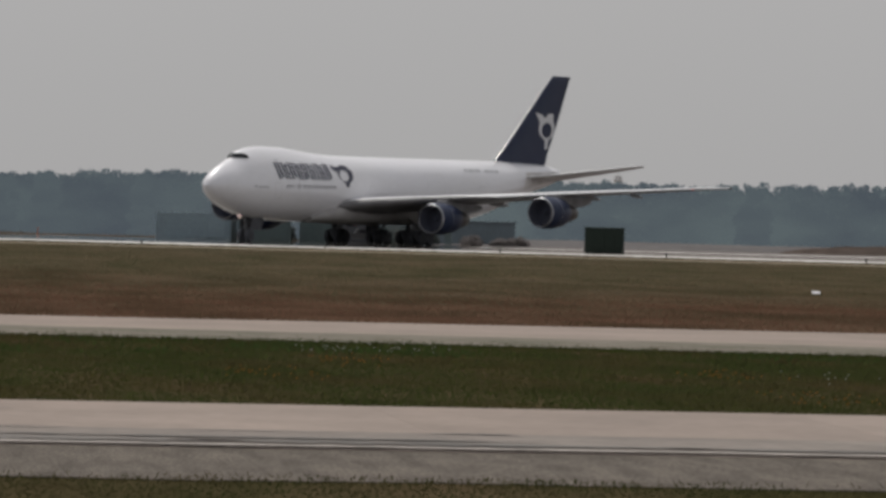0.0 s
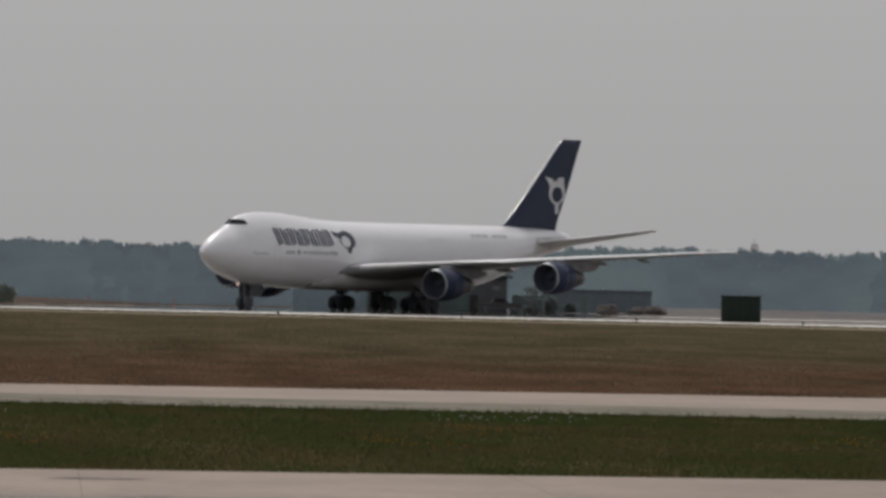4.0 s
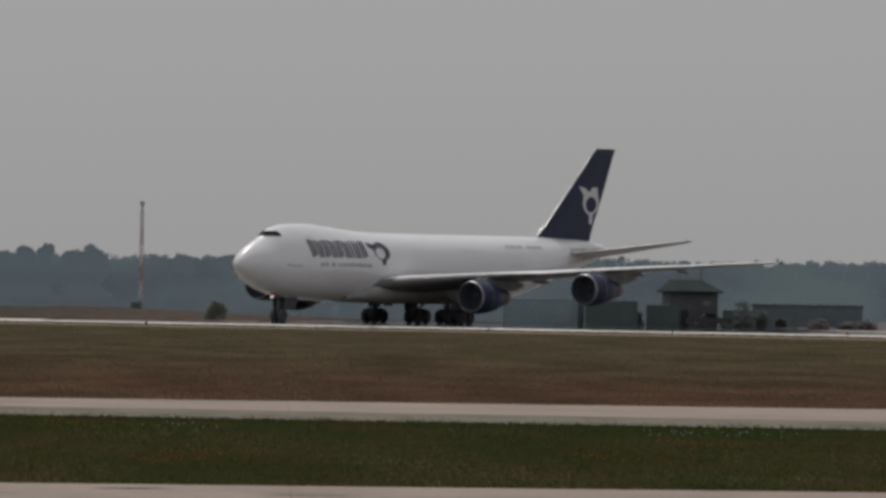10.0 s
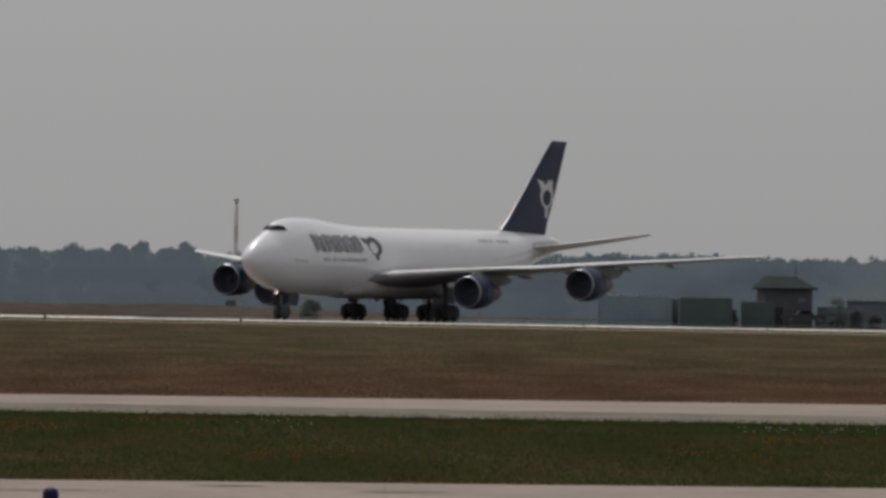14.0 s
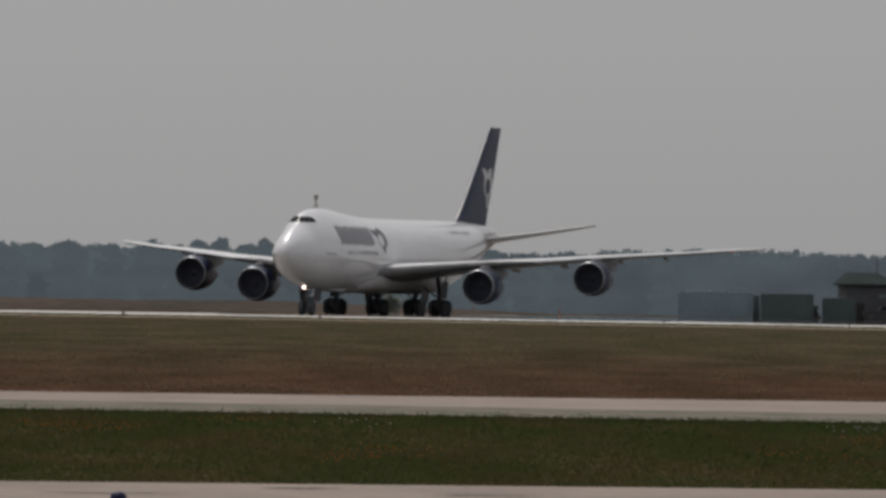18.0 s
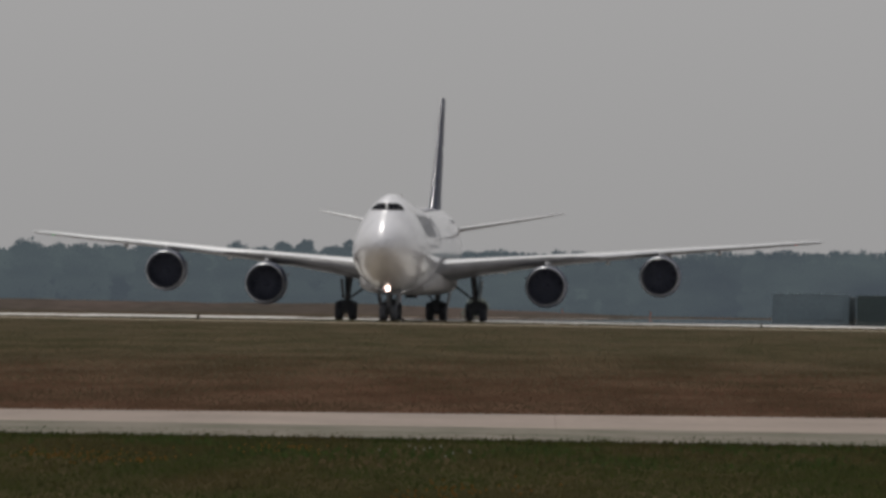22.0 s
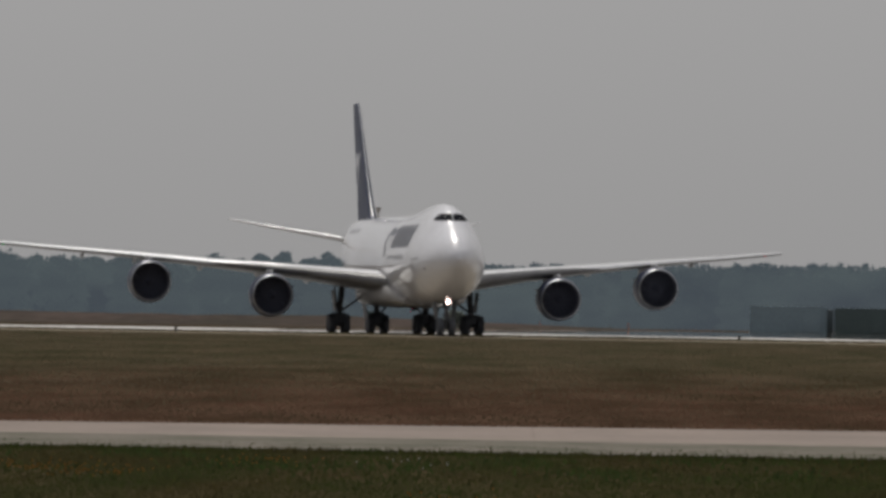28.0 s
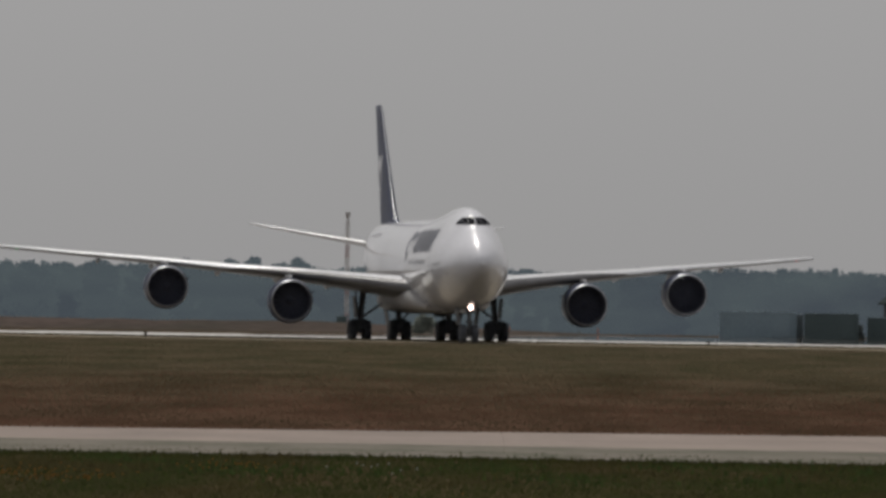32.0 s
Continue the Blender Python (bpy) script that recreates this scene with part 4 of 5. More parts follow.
def build_airplane():
    plane = root("cargo_airplane", "white four-engined cargo jet with navy tail taxiing on the apron", "airplane")
    stn = list(np.concatenate([[0.0, 0.06, 0.15, 0.3, 0.5], np.arange(0.8, 8.0, 0.3), np.arange(8, 30, 1.0), np.arange(30, 46, 2.0), np.arange(46, 71.9, 0.8), [72.0]]))
    loops = [[hull(float(s), 360.0 * j / 56) for j in range(56)] for s in stn]
    body = part("fuselage", rings("fuselage", loops), WHITE, plane, "white fuselage with a raised forward upper deck")
    # wing to body fairing
    loops = []
    for s, w, zt, zb in ((17.5, 2.2, 3.0, 2.34), (19.5, 3.0, 3.8, 2.26), (22, 3.45, 4.4, 2.2), (26, 3.7, 4.7, 2.14), (34, 3.75, 4.7, 2.12), (39, 3.6, 4.5, 2.16), (43, 3.1, 3.9, 2.25), (46.5, 2.2, 3.0, 2.38)):
        loops.append([(w * math.copysign(abs(math.cos(a)) ** 0.6, math.cos(a)), s, (zt + zb) / 2 + (zt - zb) / 2 * math.copysign(abs(math.sin(a)) ** 0.7, math.sin(a))) for a in [2 * math.pi * j / 32 for j in range(32)]])
    part("wing_fairing", rings("wing_fairing", loops), FAIRING, plane, "pale grey wing root fairing")
    build_cockpit(body)
    # nose cargo door seam
    lp = [hull(7.9 + 0.9 * math.sin(radians(a)), a, 0.01) for a in range(-80, 261, 8)]
    lp2 = [hull(7.98 + 0.9 * math.sin(radians(a)), a, 0.01) for a in range(-80, 261, 8)]
    part("nose_door_seam", rings("seam", [[p, q] for p, q in zip(lp, lp2)], False, False, True, False), DARK_SEAM, body)
    part("belly_beacon", lathe("beacon", [(0.0, 0.14), (-0.1, 0.12), (-0.16, 0.04)], 12, "z", True, False, True), BEACON, body, "red belly beacon", pose(0, 29.5, 2.16))
    lamp = part("beacon_lamp", lathe("beacon_lamp", [(-0.85, 0.15), (-0.85, 0.17), (0.12, 0.17), (0.14, 0.02)], 14), DARK_METAL, body, "dark turning beacon housing")
    part("beacon_lens", lathe("beacon_lens", [(0.0, 0.14), (-0.02, 0.02)], 14, "y", True, False, True), BEACON_LENS, lamp, "red lit beacon lens")
    TURNING.append((lamp, 0.0, 29.3, 2.08))
    part("blade_antenna", box("antenna", 0.05, 0.5, 0.35, 0.02), WHITE, body, "", pose(0, 17.0, 9.98))
    part("blade_antenna", box("antenna", 0.05, 0.5, 0.3, 0.02), WHITE, body, "", pose(0, 33.0, 9.28))
    for sd in (-1, 1):
        part("pitot_probe", rod("pitot", (sd * 2.2, 3.2, 5.2), (sd * 2.5, 2.9, 5.2), 0.03), BARE, body)
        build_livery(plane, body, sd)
        build_wing(plane, sd)
        build_engine(plane, 11.71, 26.6, 3.0, sd, 4.98, 29.45)
        build_engine(plane, 20.9, 34.4, 3.98, sd, 6.0, 37.6)
        st = [(0.9, 60.5, 9.8, 7.74, 0.42), (2.2, 62.4, 8.7, 8.0, 0.36), (5.0, 65.4, 6.7, 8.48, 0.27), (8.0, 68.6, 4.6, 9.02, 0.21), (10.3, 71.0, 3.0, 9.46, 0.16), (10.98, 72.0, 1.7, 9.58, 0.09)]
        part("tailplane", lifting("tailplane", [(sd * a, b, c, d, e) for a, b, c, d, e in st]), TAIL_SKIN, plane, "pale grey swept tailplane")
        loops = [[(sd * a, b + fx * c - 0.02, d + ft * e * 0.56) for fx, ft in ((0.3, 0.91), (0.15, 0.96), (0.09, 0.9), (0.05, 0.74), (0.02, 0.53), (0.006, 0.33), (0.0, 0.12), (0.002, -0.12))] for a, b, c, d, e in st[1:]]
        part("tailplane_edge", rings("tailplane_edge", loops, False, False, True, False), EDGE, plane, "tailplane leading edge paled for its sunlit line")
    # fin, in navy, with a curved root ahead of it
    fin_st = [(0, 56.0, 13.4, 8.9, 0.2), (0, 57.0, 12.4, 9.35, 1.0), (0, 58.3, 11.3, 9.85, 1.0), (0, 59.9, 10.1, 10.9, 0.9), (0, 63.1, 8.4, 13.5, 0.72), (0, 66.4, 6.5, 16.3, 0.56), (0, 69.6, 4.6, 19.0, 0.4), (0, 70.4, 4.15, 19.6, 0.34), (0, 70.75, 3.8, 19.8, 0.14)]
    fin = part("fin", lifting("fin", fin_st, True), NAVY, plane, "navy blue tail fin")
    part("fin_leading_edge", rings("fin_le", [[(x, le - 0.03 + abs(x) * 1.4, z) for x in (-0.075 * th, -0.04 * th, 0, 0.04 * th, 0.075 * th)] for _, le, ch, z, th in fin_st[2:8]], False, False, True, False), BARE, fin, "bare metal fin edge")
    part("rudder_gap", mesh("rudder_gap", [(sd * 0.3, le + 0.68 * ch, z) for sd in (-1,) for _, le, ch, z, th in fin_st[2:4]] + [(-0.3, fin_st[3][1] + 0.69 * fin_st[3][2], fin_st[3][3])], [(0, 1, 2)]), NAVY, fin)

    def fin_decal(name, outline, sd, out=0.012):
        (a, b, c, d) = [Vector((*q, 0)) for q in outline]
        v = []
        for j in range(4):
            for i in range(4):
                u, w = i / 3, j / 3
                q = (a * (1 - u) + b * u) * (1 - w) + (d * (1 - u) + c * u) * w
                zs = [k[3] for k in fin_st]
                le, ch, th = [np.interp(q.y, zs, [k[n] for k in fin_st]) for n in (1, 2, 4)]
                x = min(max((q.x - le) / ch, 0.001), 0.999)
                t = 5 * (0.2969 * math.sqrt(x) - 0.126 * x - 0.3516 * x * x + 0.2843 * x ** 3 - 0.1036 * x ** 4)
                v.append((sd * ((t if sd > 0 else 0.75 * t) * th + out), q.x, q.y))
        part(name, mesh(name, v, [(4 * j + i, 4 * j + i + 1, 4 * j + i + 5, 4 * j + i + 4) for j in range(3) for i in range(3)], True), PALE_MARK, fin, "pale grey emblem on the fin" if name == "emblem" else "")

    for sd in (-1, 1):
        fin_decal("emblem", [(66.6, 15.5), (67.9, 14.1), (68.75, 14.6), (68.2, 15.25)], sd)
        fin_decal("emblem_lobe", [(69.0, 14.6), (70.95, 14.3), (70.75, 15.45), (69.35, 15.4)], sd)
        for i in range(16):
            q = []
            for k, in_ in ((i, False), (i + 1, False), (i + 1, True), (i, True)):
                a = 2 * math.pi * k / 16
                q.append((69.35 + 1.95 * math.cos(a), 13.72 + 1.35 * math.sin(a)) if not in_ else (69.35 + 1.3 * math.cos(a), 13.5 + 0.88 * math.sin(a)))
            fin_decal("emblem_arc", q, sd)
        fin_decal("emblem_stem", [(69.1, 11.3), (69.8, 11.35), (69.95, 12.55), (68.9, 12.55)], sd)
    part("apu_exhaust", lathe("apu", [(71.7, 0.5), (72.4, 0.4), (72.35, 0.28)], 16), EXHAUST, body, "", pose(0, 0, 8.34))
    build_gear(plane)
    return plane


airplane = build_airplane()

# ---- things behind the apron ----
def ribbed_box(name, w, d, h, mat, label, category, m, ribs=14, roof=None):
    """A steel box with upright ribs, corner posts and a roof rim."""
    thing = root(name, label, category, m)
    part("body", box("body", w, d, h, 0.03, (0, 0, h / 2)), mat, thing)
    rib = box("rib", 0.12, 0.06, h * 0.86, 0.015)
    for i in range(ribs):
        x = -w / 2 + w * (i + 0.5) / ribs
        part("rib", rib, mat, thing, "", pose(x, -d / 2 - 0.02, h / 2))
    post = box("corner_post", 0.16, 0.16, h, 0.02)
    for x in (-w / 2, w / 2):
        part("corner_post", post, mat, thing, "", pose(x, -d / 2, h / 2))
    part("roof_rim", box("roof_rim", w + 0.12, d + 0.12, 0.14, 0.03), roof or mat, thing, "", pose(0, 0, h + 0.03))
    part("door", box("door", w * 0.22, 0.05, h * 0.78, 0.02), roof or mat, thing, "", pose(w * 0.3, -d / 2 - 0.06, h * 0.44))
    return thing


def facing(bearing, dist, turn=0.0, z=0.0):
    p = place(bearing, dist)
    return pose(p.x, p.y, ground_z(p.y) + z, 0, 0, bearing + turn)


def build_huts():
    W = 870.0 * math.pi / 180.0                 # metres across for a degree
    ribbed_box("shipping_container", 0.6 * W, 2.6, 3.1, BOX_GREY, "blue-grey ribbed steel container on the far grass", "container", facing(-2.32, 872), 18)
    # added panel, standing in for the pale gap seen between the containers
    ribbed_box("gap_panel", 0.7, 1.2, 2.8, BOX_PALE, "added pale panel for the light gap between two containers", "panel", facing(-2.65, 874), 2)
    ribbed_box("equipment_shelter", 0.42 * W, 2.8, 3.0, BOX_DARK, "dark green ribbed equipment shelter", "shelter", facing(-2.9, 870), 12)
    ribbed_box("equipment_shelter", 0.26 * W, 3.0, 2.6, BOX_DARK, "low dark shelter against the brown hut", "shelter", facing(-3.32, 875), 8)
    ribbed_box("equipment_shelter", 3.9, 2.6, 2.1, BOX_DARK, "low dark shelter between the hut and the long building", "shelter", facing(-3.94, 878), 7)
    # hut with a hipped green roof
    w, d, h = 6.1, 5.0, 4.6
    hut = root("utility_hut", "brown utility hut with a hipped green metal roof", "hut", facing(-3.54, 882, 12))
    part("wall", box("wall", w, d, h, 0.04, (0, 0, h / 2)), HUT_WALL, hut)
    o, e = 0.55, 1.35
    v = [(-w / 2 - o, -d / 2 - o, h - 0.1), (w / 2 + o, -d / 2 - o, h - 0.1), (w / 2 + o, d / 2 + o, h - 0.1), (-w / 2 - o, d / 2 + o, h - 0.1), (-w * 0.43, 0, h + e), (w * 0.22, 0, h + e)]
    v += [(x, y, h - 0.32) for x, y, _ in v[:4]]
    part("roof", mesh("roof", v, [(0, 1, 5, 4), (1, 2, 5), (2, 3, 4, 5), (3, 0, 4), (6, 7, 1, 0), (7, 8, 2, 1), (8, 9, 3, 2), (9, 6, 0, 3), (6, 9, 8, 7)]), ROOF_GREEN, hut, "green hipped metal roof")
    part("door", box("door", 1.0, 0.08, 2.1, 0.02), DARK_METAL, hut, "", pose(-1.2, -d / 2 - 0.03, 1.05))
    part("vent", box("vent", 0.9, 0.08, 0.5, 0.02), BOX_PALE, hut, "", pose(1.6, -d / 2 - 0.03, 3.0))
    part("aerial", rod("aerial", (1.4, 0, h + 0.6), (1.4, 0, h + 3.6), 0.06, 0.04), DARK_METAL, hut, "thin aerial on the roof")
    # parked truck in front of the hut
    truck = root("pickup_truck", "dark pickup truck parked before the brown hut", "truck", facing(-3.7, 864, 4))
    prof = [(-2.7, 0.55), (-2.7, 1.15), (-1.0, 1.2), (-0.55, 1.75), (0.7, 1.78), (1.2, 1.22), (2.6, 1.1), (2.75, 0.85), (2.75, 0.5)]
    part("body", rings("body", [[(x, y, z) for x, z in prof] for y in (-0.95, 0.95)], True, True, False), TRUCK_DARK, truck)
    part("window", box("window", 1.1, 0.04, 0.4, 0.02), GLASS_DARK, truck, "", pose(0.1, -0.96, 1.46))
    for x in (-1.7, 1.75):
        for y in (-0.86, 0.86):
            part("wheel", lathe("truck_wheel", [(-0.12, 0.2), (-0.13, 0.36), (0.13, 0.36), (0.12, 0.2)], 18, "y", True, True, True), RUBBER, truck, "", pose(x, y, 0.36))
    # long low building farther right
    low = root("low_building", "long low grey building with a flat roof", "building", facing(-4.5, 892))
    L = 0.92 * W
    part("wall", box("wall", L, 5, 2.9, 0.05, (0, 0, 1.45)), HAZY_WALL, low)
    part("roof", box("roof", L + 0.4, 5.4, 0.22, 0.04, (0, 0, 3.0)), HAZY_WALL, low)
    for i in range(9):
        x = -L / 2 + L * (i + 0.5) / 9
        part("pilaster", box("pilaster", 0.2, 0.1, 2.8, 0.02), HAZY_WALL, low, "", pose(x, -2.55, 1.4))
        if i % 2:
            part("window", box("window", 0.8, 0.06, 0.7, 0.02), HAZY_WALL, low, "", pose(x + 0.75, -2.52, 1.9))
    # slim dark cabinet standing alone
    post = root("control_box", "slim dark control box on the far grass", "box", facing(-4.4, 862))
    part("body", box("body", 0.8, 0.6, 1.9, 0.05, (0, 0, 1.1)), BOX_DARK, post)
    part("plinth", box("plinth", 1.0, 0.8, 0.2, 0.02, (0, 0, 0.1)), BOX_PALE, post)
    part("cap", box("cap", 0.92, 0.72, 0.08, 0.02, (0, 0, 2.09)), BOX_DARK, post)
    # dark round-cornered cabinet at the apron's edge
    ow, oh = 3.45, 2.32
    cab = root("equipment_cabinet", "dark green steel cabinet at the edge of the apron", "cabinet", facing(-5.68, 610, 0))
    part("body", box("body", ow, 2.4, oh, 0.12, (0, 0, oh / 2)), SHED_GREEN, cab)
    part("roof_rim", box("roof_rim", ow + 0.1, 2.5, 0.12, 0.04), SHED_GREEN, cab, "", pose(0, 0, oh))
    part("plinth", box("plinth", ow - 0.2, 2.2, 0.15, 0.02), BOX_PALE, cab, "", pose(0, 0, 0.075))
    for i in range(4):
        part("door", box("door", ow / 4 - 0.06, 0.06, oh - 0.35, 0.02), SHED_GREEN, cab, "", pose(-ow / 2 + ow * (i + 0.5) / 4, -1.22, oh / 2))


build_huts()


def build_mast():
    """Slim three-legged lattice mast with a flared antenna head."""
    h = 14.7 - ground_z(925)
    m = root("antenna_mast", "slim pale red and white lattice antenna mast behind the apron", "mast", facing(0.95, 925))
    n, top = 12, h * 0.93
    leg = lambda k, z: (0.3 * math.cos(2.094 * k + 0.5) * (1 - 0.25 * z / h), 0.3 * math.sin(2.094 * k + 0.5) * (1 - 0.25 * z / h), z)
    for i in range(n):
        z0, z1 = top * i / n, top * (i + 1) / n
        zm = 0.5 * (z0 + z1)
        bits = []
        for k in range(3):
            bits += [rod("leg", leg(k, z0), leg(k, z1), 0.05, None, 6), rod("tie", leg(k, z0), leg(k + 1, z0), 0.03, None, 5), rod("brace", leg(k, z0), leg(k + 1, zm), 0.03, None, 5), rod("brace", leg(k + 1, zm), leg(k, z1), 0.03, None, 5)]
        part("mast_section", join("mast_section", bits), MAST_RED if (i // 2) % 2 == 0 else MAST_WHITE, m)
    part("antenna_arm", rod("arm", (0, 0, top - 0.3), (0, 0, h), 0.1, 0.12), MAST_WHITE, m)
    part("antenna_head", rod("head", (0, 0, h * 0.955), (0, 0, h), 0.2, 0.36), MAST_WHITE, m)
    part("base_cabinet", box("base_cabinet", 1.3, 1.0, 1.9, 0.05), BOX_DARK, m, "", pose(-0.6, 0, 0.95))
    return m


mast = build_mast()


def build_tower():
    """A small square lattice tower whose head shows over the woods."""
    t = root("radio_tower", "small pale lattice tower rising behind the woods", "tower", facing(-5.78, 2120, 20))
    top, n = 23.6, 8
    half = lambda z: 1.5 - 0.8 * z / top
    cn = ((-1, -1), (1, -1), (1, 1), (-1, 1))
    for i in range(n):
        z0, z1 = top * i / n, top * (i + 1) / n
        bits = []
        for k in range(4):
            (a, b), (c, d) = cn[k], cn[(k + 1) % 4]
            h0, h1 = half(z0), half(z1)
            bits += [rod("leg", (a * h0, b * h0, z0), (a * h1, b * h1, z1), 0.14, None, 6), rod("brace", (a * h0, b * h0, z0), (c * h1, d * h1, z1), 0.08, None, 5), rod("tie", (a * h1, b * h1, z1), (c * h1, d * h1, z1), 0.08, None, 5)]
        part("tower_section", join("tower_section", bits), FAR_STEEL, t)
    part("platform", box("platform", 2.6, 2.6, 0.3, 0.04), FAR_STEEL, t, "", pose(0, 0, top - 1.4))
    part("aerial", rod("aerial", (0, 0, top - 1.4), (0, 0, top + 1.7), 0.12, 0.08), FAR_STEEL, t)


build_tower()


def leaf_cloud(rng, centres, radii, n, size, squash=0.8):
    """Loose leaf clumps on and in a set of balls, as an array of quads."""
    out = []
    for c, r in zip(centres, radii):
        d = rng.normal(size=(n, 3))
        d /= np.linalg.norm(d, axis=1)[:, None]
        rad = r * rng.uniform(0.55, 1.08, n)[:, None]
        p = c + d * rad * np.array([1, 1, squash])
        u = rng.normal(size=(n, 3))
        u /= np.linalg.norm(u, axis=1)[:, None]
        w = np.cross(u, rng.normal(size=(n, 3)))
        w /= np.linalg.norm(w, axis=1)[:, None]
        s = size * rng.uniform(0.5, 1.3, n)[:, None]
        out.append(np.stack([p - u * s, p - w * s * 0.7, p + u * s, p + w * s * 0.7], 1))
    return np.concatenate(out).reshape(-1, 3)


def crown_balls(rng, base, h, w, k, low=0.18):
    """Balls that make up an uneven domed crown over a trunk at base."""
    c, r = [], []
    for i in range(k):
        q = low + (1.0 - low) * rng.uniform(0.0, 1.0)
        over = max(0.0, q - 0.5) / 0.5
        spread = w * math.sqrt(max(0.0, 1.0 - over ** 2.2))
        a = rng.uniform(0, 2 * math.pi)
        rr = w * rng.uniform(0.24, 0.36)
        away = spread * 0.72 * rng.uniform(0.35, 1)
        c.append(base + np.array([away * math.cos(a), away * math.sin(a), h * q - rr * 0.75]))
        r.append(rr)
    return c, r


def build_woods():
    rng = np.random.default_rng(11)
    quads = []
    b = -10.5
    while b < 7.5:
        for row, dist in enumerate((1960, 2010, 2070)):
            bb = b + rng.uniform(-0.06, 0.06)
            hh = 13.9 + 1.2 * min(1.0, max(0.0, -1.0 - bb)) + 0.5 * math.sin(bb * 2.3 + row) + 0.4 * math.sin(bb * 7.1 + 2 * row) + rng.uniform(-0.7, 0.7) * (1.0 if bb > -2.0 else 0.5)
            p = place(bb, dist + rng.uniform(-15, 15))
            c, r = crown_balls(rng, np.array([p.x, p.y, -6.5]), hh + 6.0, rng.uniform(4.6, 6.6), 16, 0.35)
            quads.append(leaf_cloud(rng, c, r, 44, 0.55))
        b += 0.07
    # dense lower growth that closes the wood's edge
    b = -10.5
    while b < 7.5:
        p = place(b + rng.uniform(-0.03, 0.03), 1945 + rng.uniform(-10, 10))
        c = [np.array([p.x + rng.uniform(-3, 3), p.y, z]) for z in (-5.5, -3.5, -1.5, 0.5, 2.4, 4.4, 6.4, 8.4, 10.2)]
        quads.append(leaf_cloud(rng, c, [2.6, 2.6, 2.6, 2.6, 2.6, 2.5, 2.4, 2.2, 1.9], 30, 1.2))
        b += 0.04
    # the haze over the wood is the emission of its material
    tagged(part("distant_woods", tri_mesh("woods", np.concatenate(quads), 4), WOODS), "wood along the horizon, its blue-green haze painted as glow", "woods", kind="stuff")


build_woods()


def build_tree(rng, name, m, h, w, mat, label, size=0.5, balls=16, n=50, bark=BARK):
    tree = root(name, label, "tree" if h > 4 else "bush", m)
    bits = [rod("trunk", (0, 0, -0.3), (0.1, 0, h * 0.55), h * 0.022, h * 0.012, 8)]
    for i in range(6):
        a = 2 * math.pi * i / 6 + rng.uniform(-0.4, 0.4)
        z = h * rng.uniform(0.2, 0.5)
        bits.append(rod("limb", (0, 0, z), (w * 0.55 * math.cos(a), w * 0.55 * math.sin(a), z + h * rng.uniform(0.15, 0.35)), h * 0.009, h * 0.003, 6))
    part("trunk", join("trunk", bits), bark, tree)
    c, r = crown_balls(rng, np.zeros(3), h, w, balls)
    part("crown", tri_mesh("crown", leaf_cloud(rng, c, r, n, size), 4), mat, tree)
    return tree


def build_trees():
    rng = np.random.default_rng(4)
    for b, h, w in ((3.95, 16.0, 9.5), (3.5, 15.2, 9.0), (2.97, 15.3, 8.0), (2.62, 14.9, 7.0), (2.27, 15.9, 8.5), (2.08, 15.2, 6.5), (1.9, 16.2, 6.5), (1.73, 17.1, 6.0), (1.5, 15.6, 6.0), (1.37, 17.1, 6.8), (0.62, 14.5, 5.5), (-0.5, 14.6, 5.5), (-0.78, 14.4, 5.5), (-1.1, 14.8, 5.5), (-1.9, 14.4, 5.5), (-5.2, 14.6, 6), (-6.9, 14.7, 6.5)):
        # crown and trunk both carry the woods' painted haze glow
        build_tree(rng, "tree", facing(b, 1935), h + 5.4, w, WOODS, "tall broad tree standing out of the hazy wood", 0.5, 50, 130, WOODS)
    build_tree(rng, "bush", facing(0.34, 830), 2.3, 1.7, LEAF, "grey-green round bush behind the apron", 0.11, 26, 130)
    for b, d, h, w in ((-3.12, 880, 1.9, 1.1), (-3.97, 872, 3.4, 1.7), (-4.12, 874, 2.3, 1.3), (-4.28, 876, 1.5, 0.9)):
        build_tree(rng, "bush", facing(b, d), h, w, SHRUB, "grey-green shrub beside the huts", 0.1, 22, 110)
    for b, d, h, w in ((-4.6, 884, 1.3, 2.0), (-4.83, 884, 1.0, 1.8), (-4.98, 884, 1.3, 1.9)):
        build_tree(rng, "bush", facing(b, d), h, w, DRY_LEAF, "low brown shrub before the long grey building", 0.12, 22, 170)


build_trees()


# ---- edge lights and marker posts ----
def edge_light(m):
    """Taxiway edge light: round base, stem and a blue domed cover."""
    t = root("edge_light", "taxiway edge light with a dark blue domed cover", "light", m, "airfield edge lights")
    part("base", lathe("base", [(0.0, 0.16), (0.04, 0.16), (0.06, 0.1)], 16, "z", True, False, True), DARK_METAL, t)
    part("stem", lathe("stem", [(0.05, 0.035), (0.24, 0.035), (0.26, 0.075), (0.3, 0.08)], 12, "z"), DARK_METAL, t)
    part("cover", lathe("cover", [(0.3, 0.08), (0.33, 0.09), (0.42, 0.088), (0.46, 0.06), (0.475, 0.01)], 16, "z", True, False, True), BLUE_LENS, t)
    return t


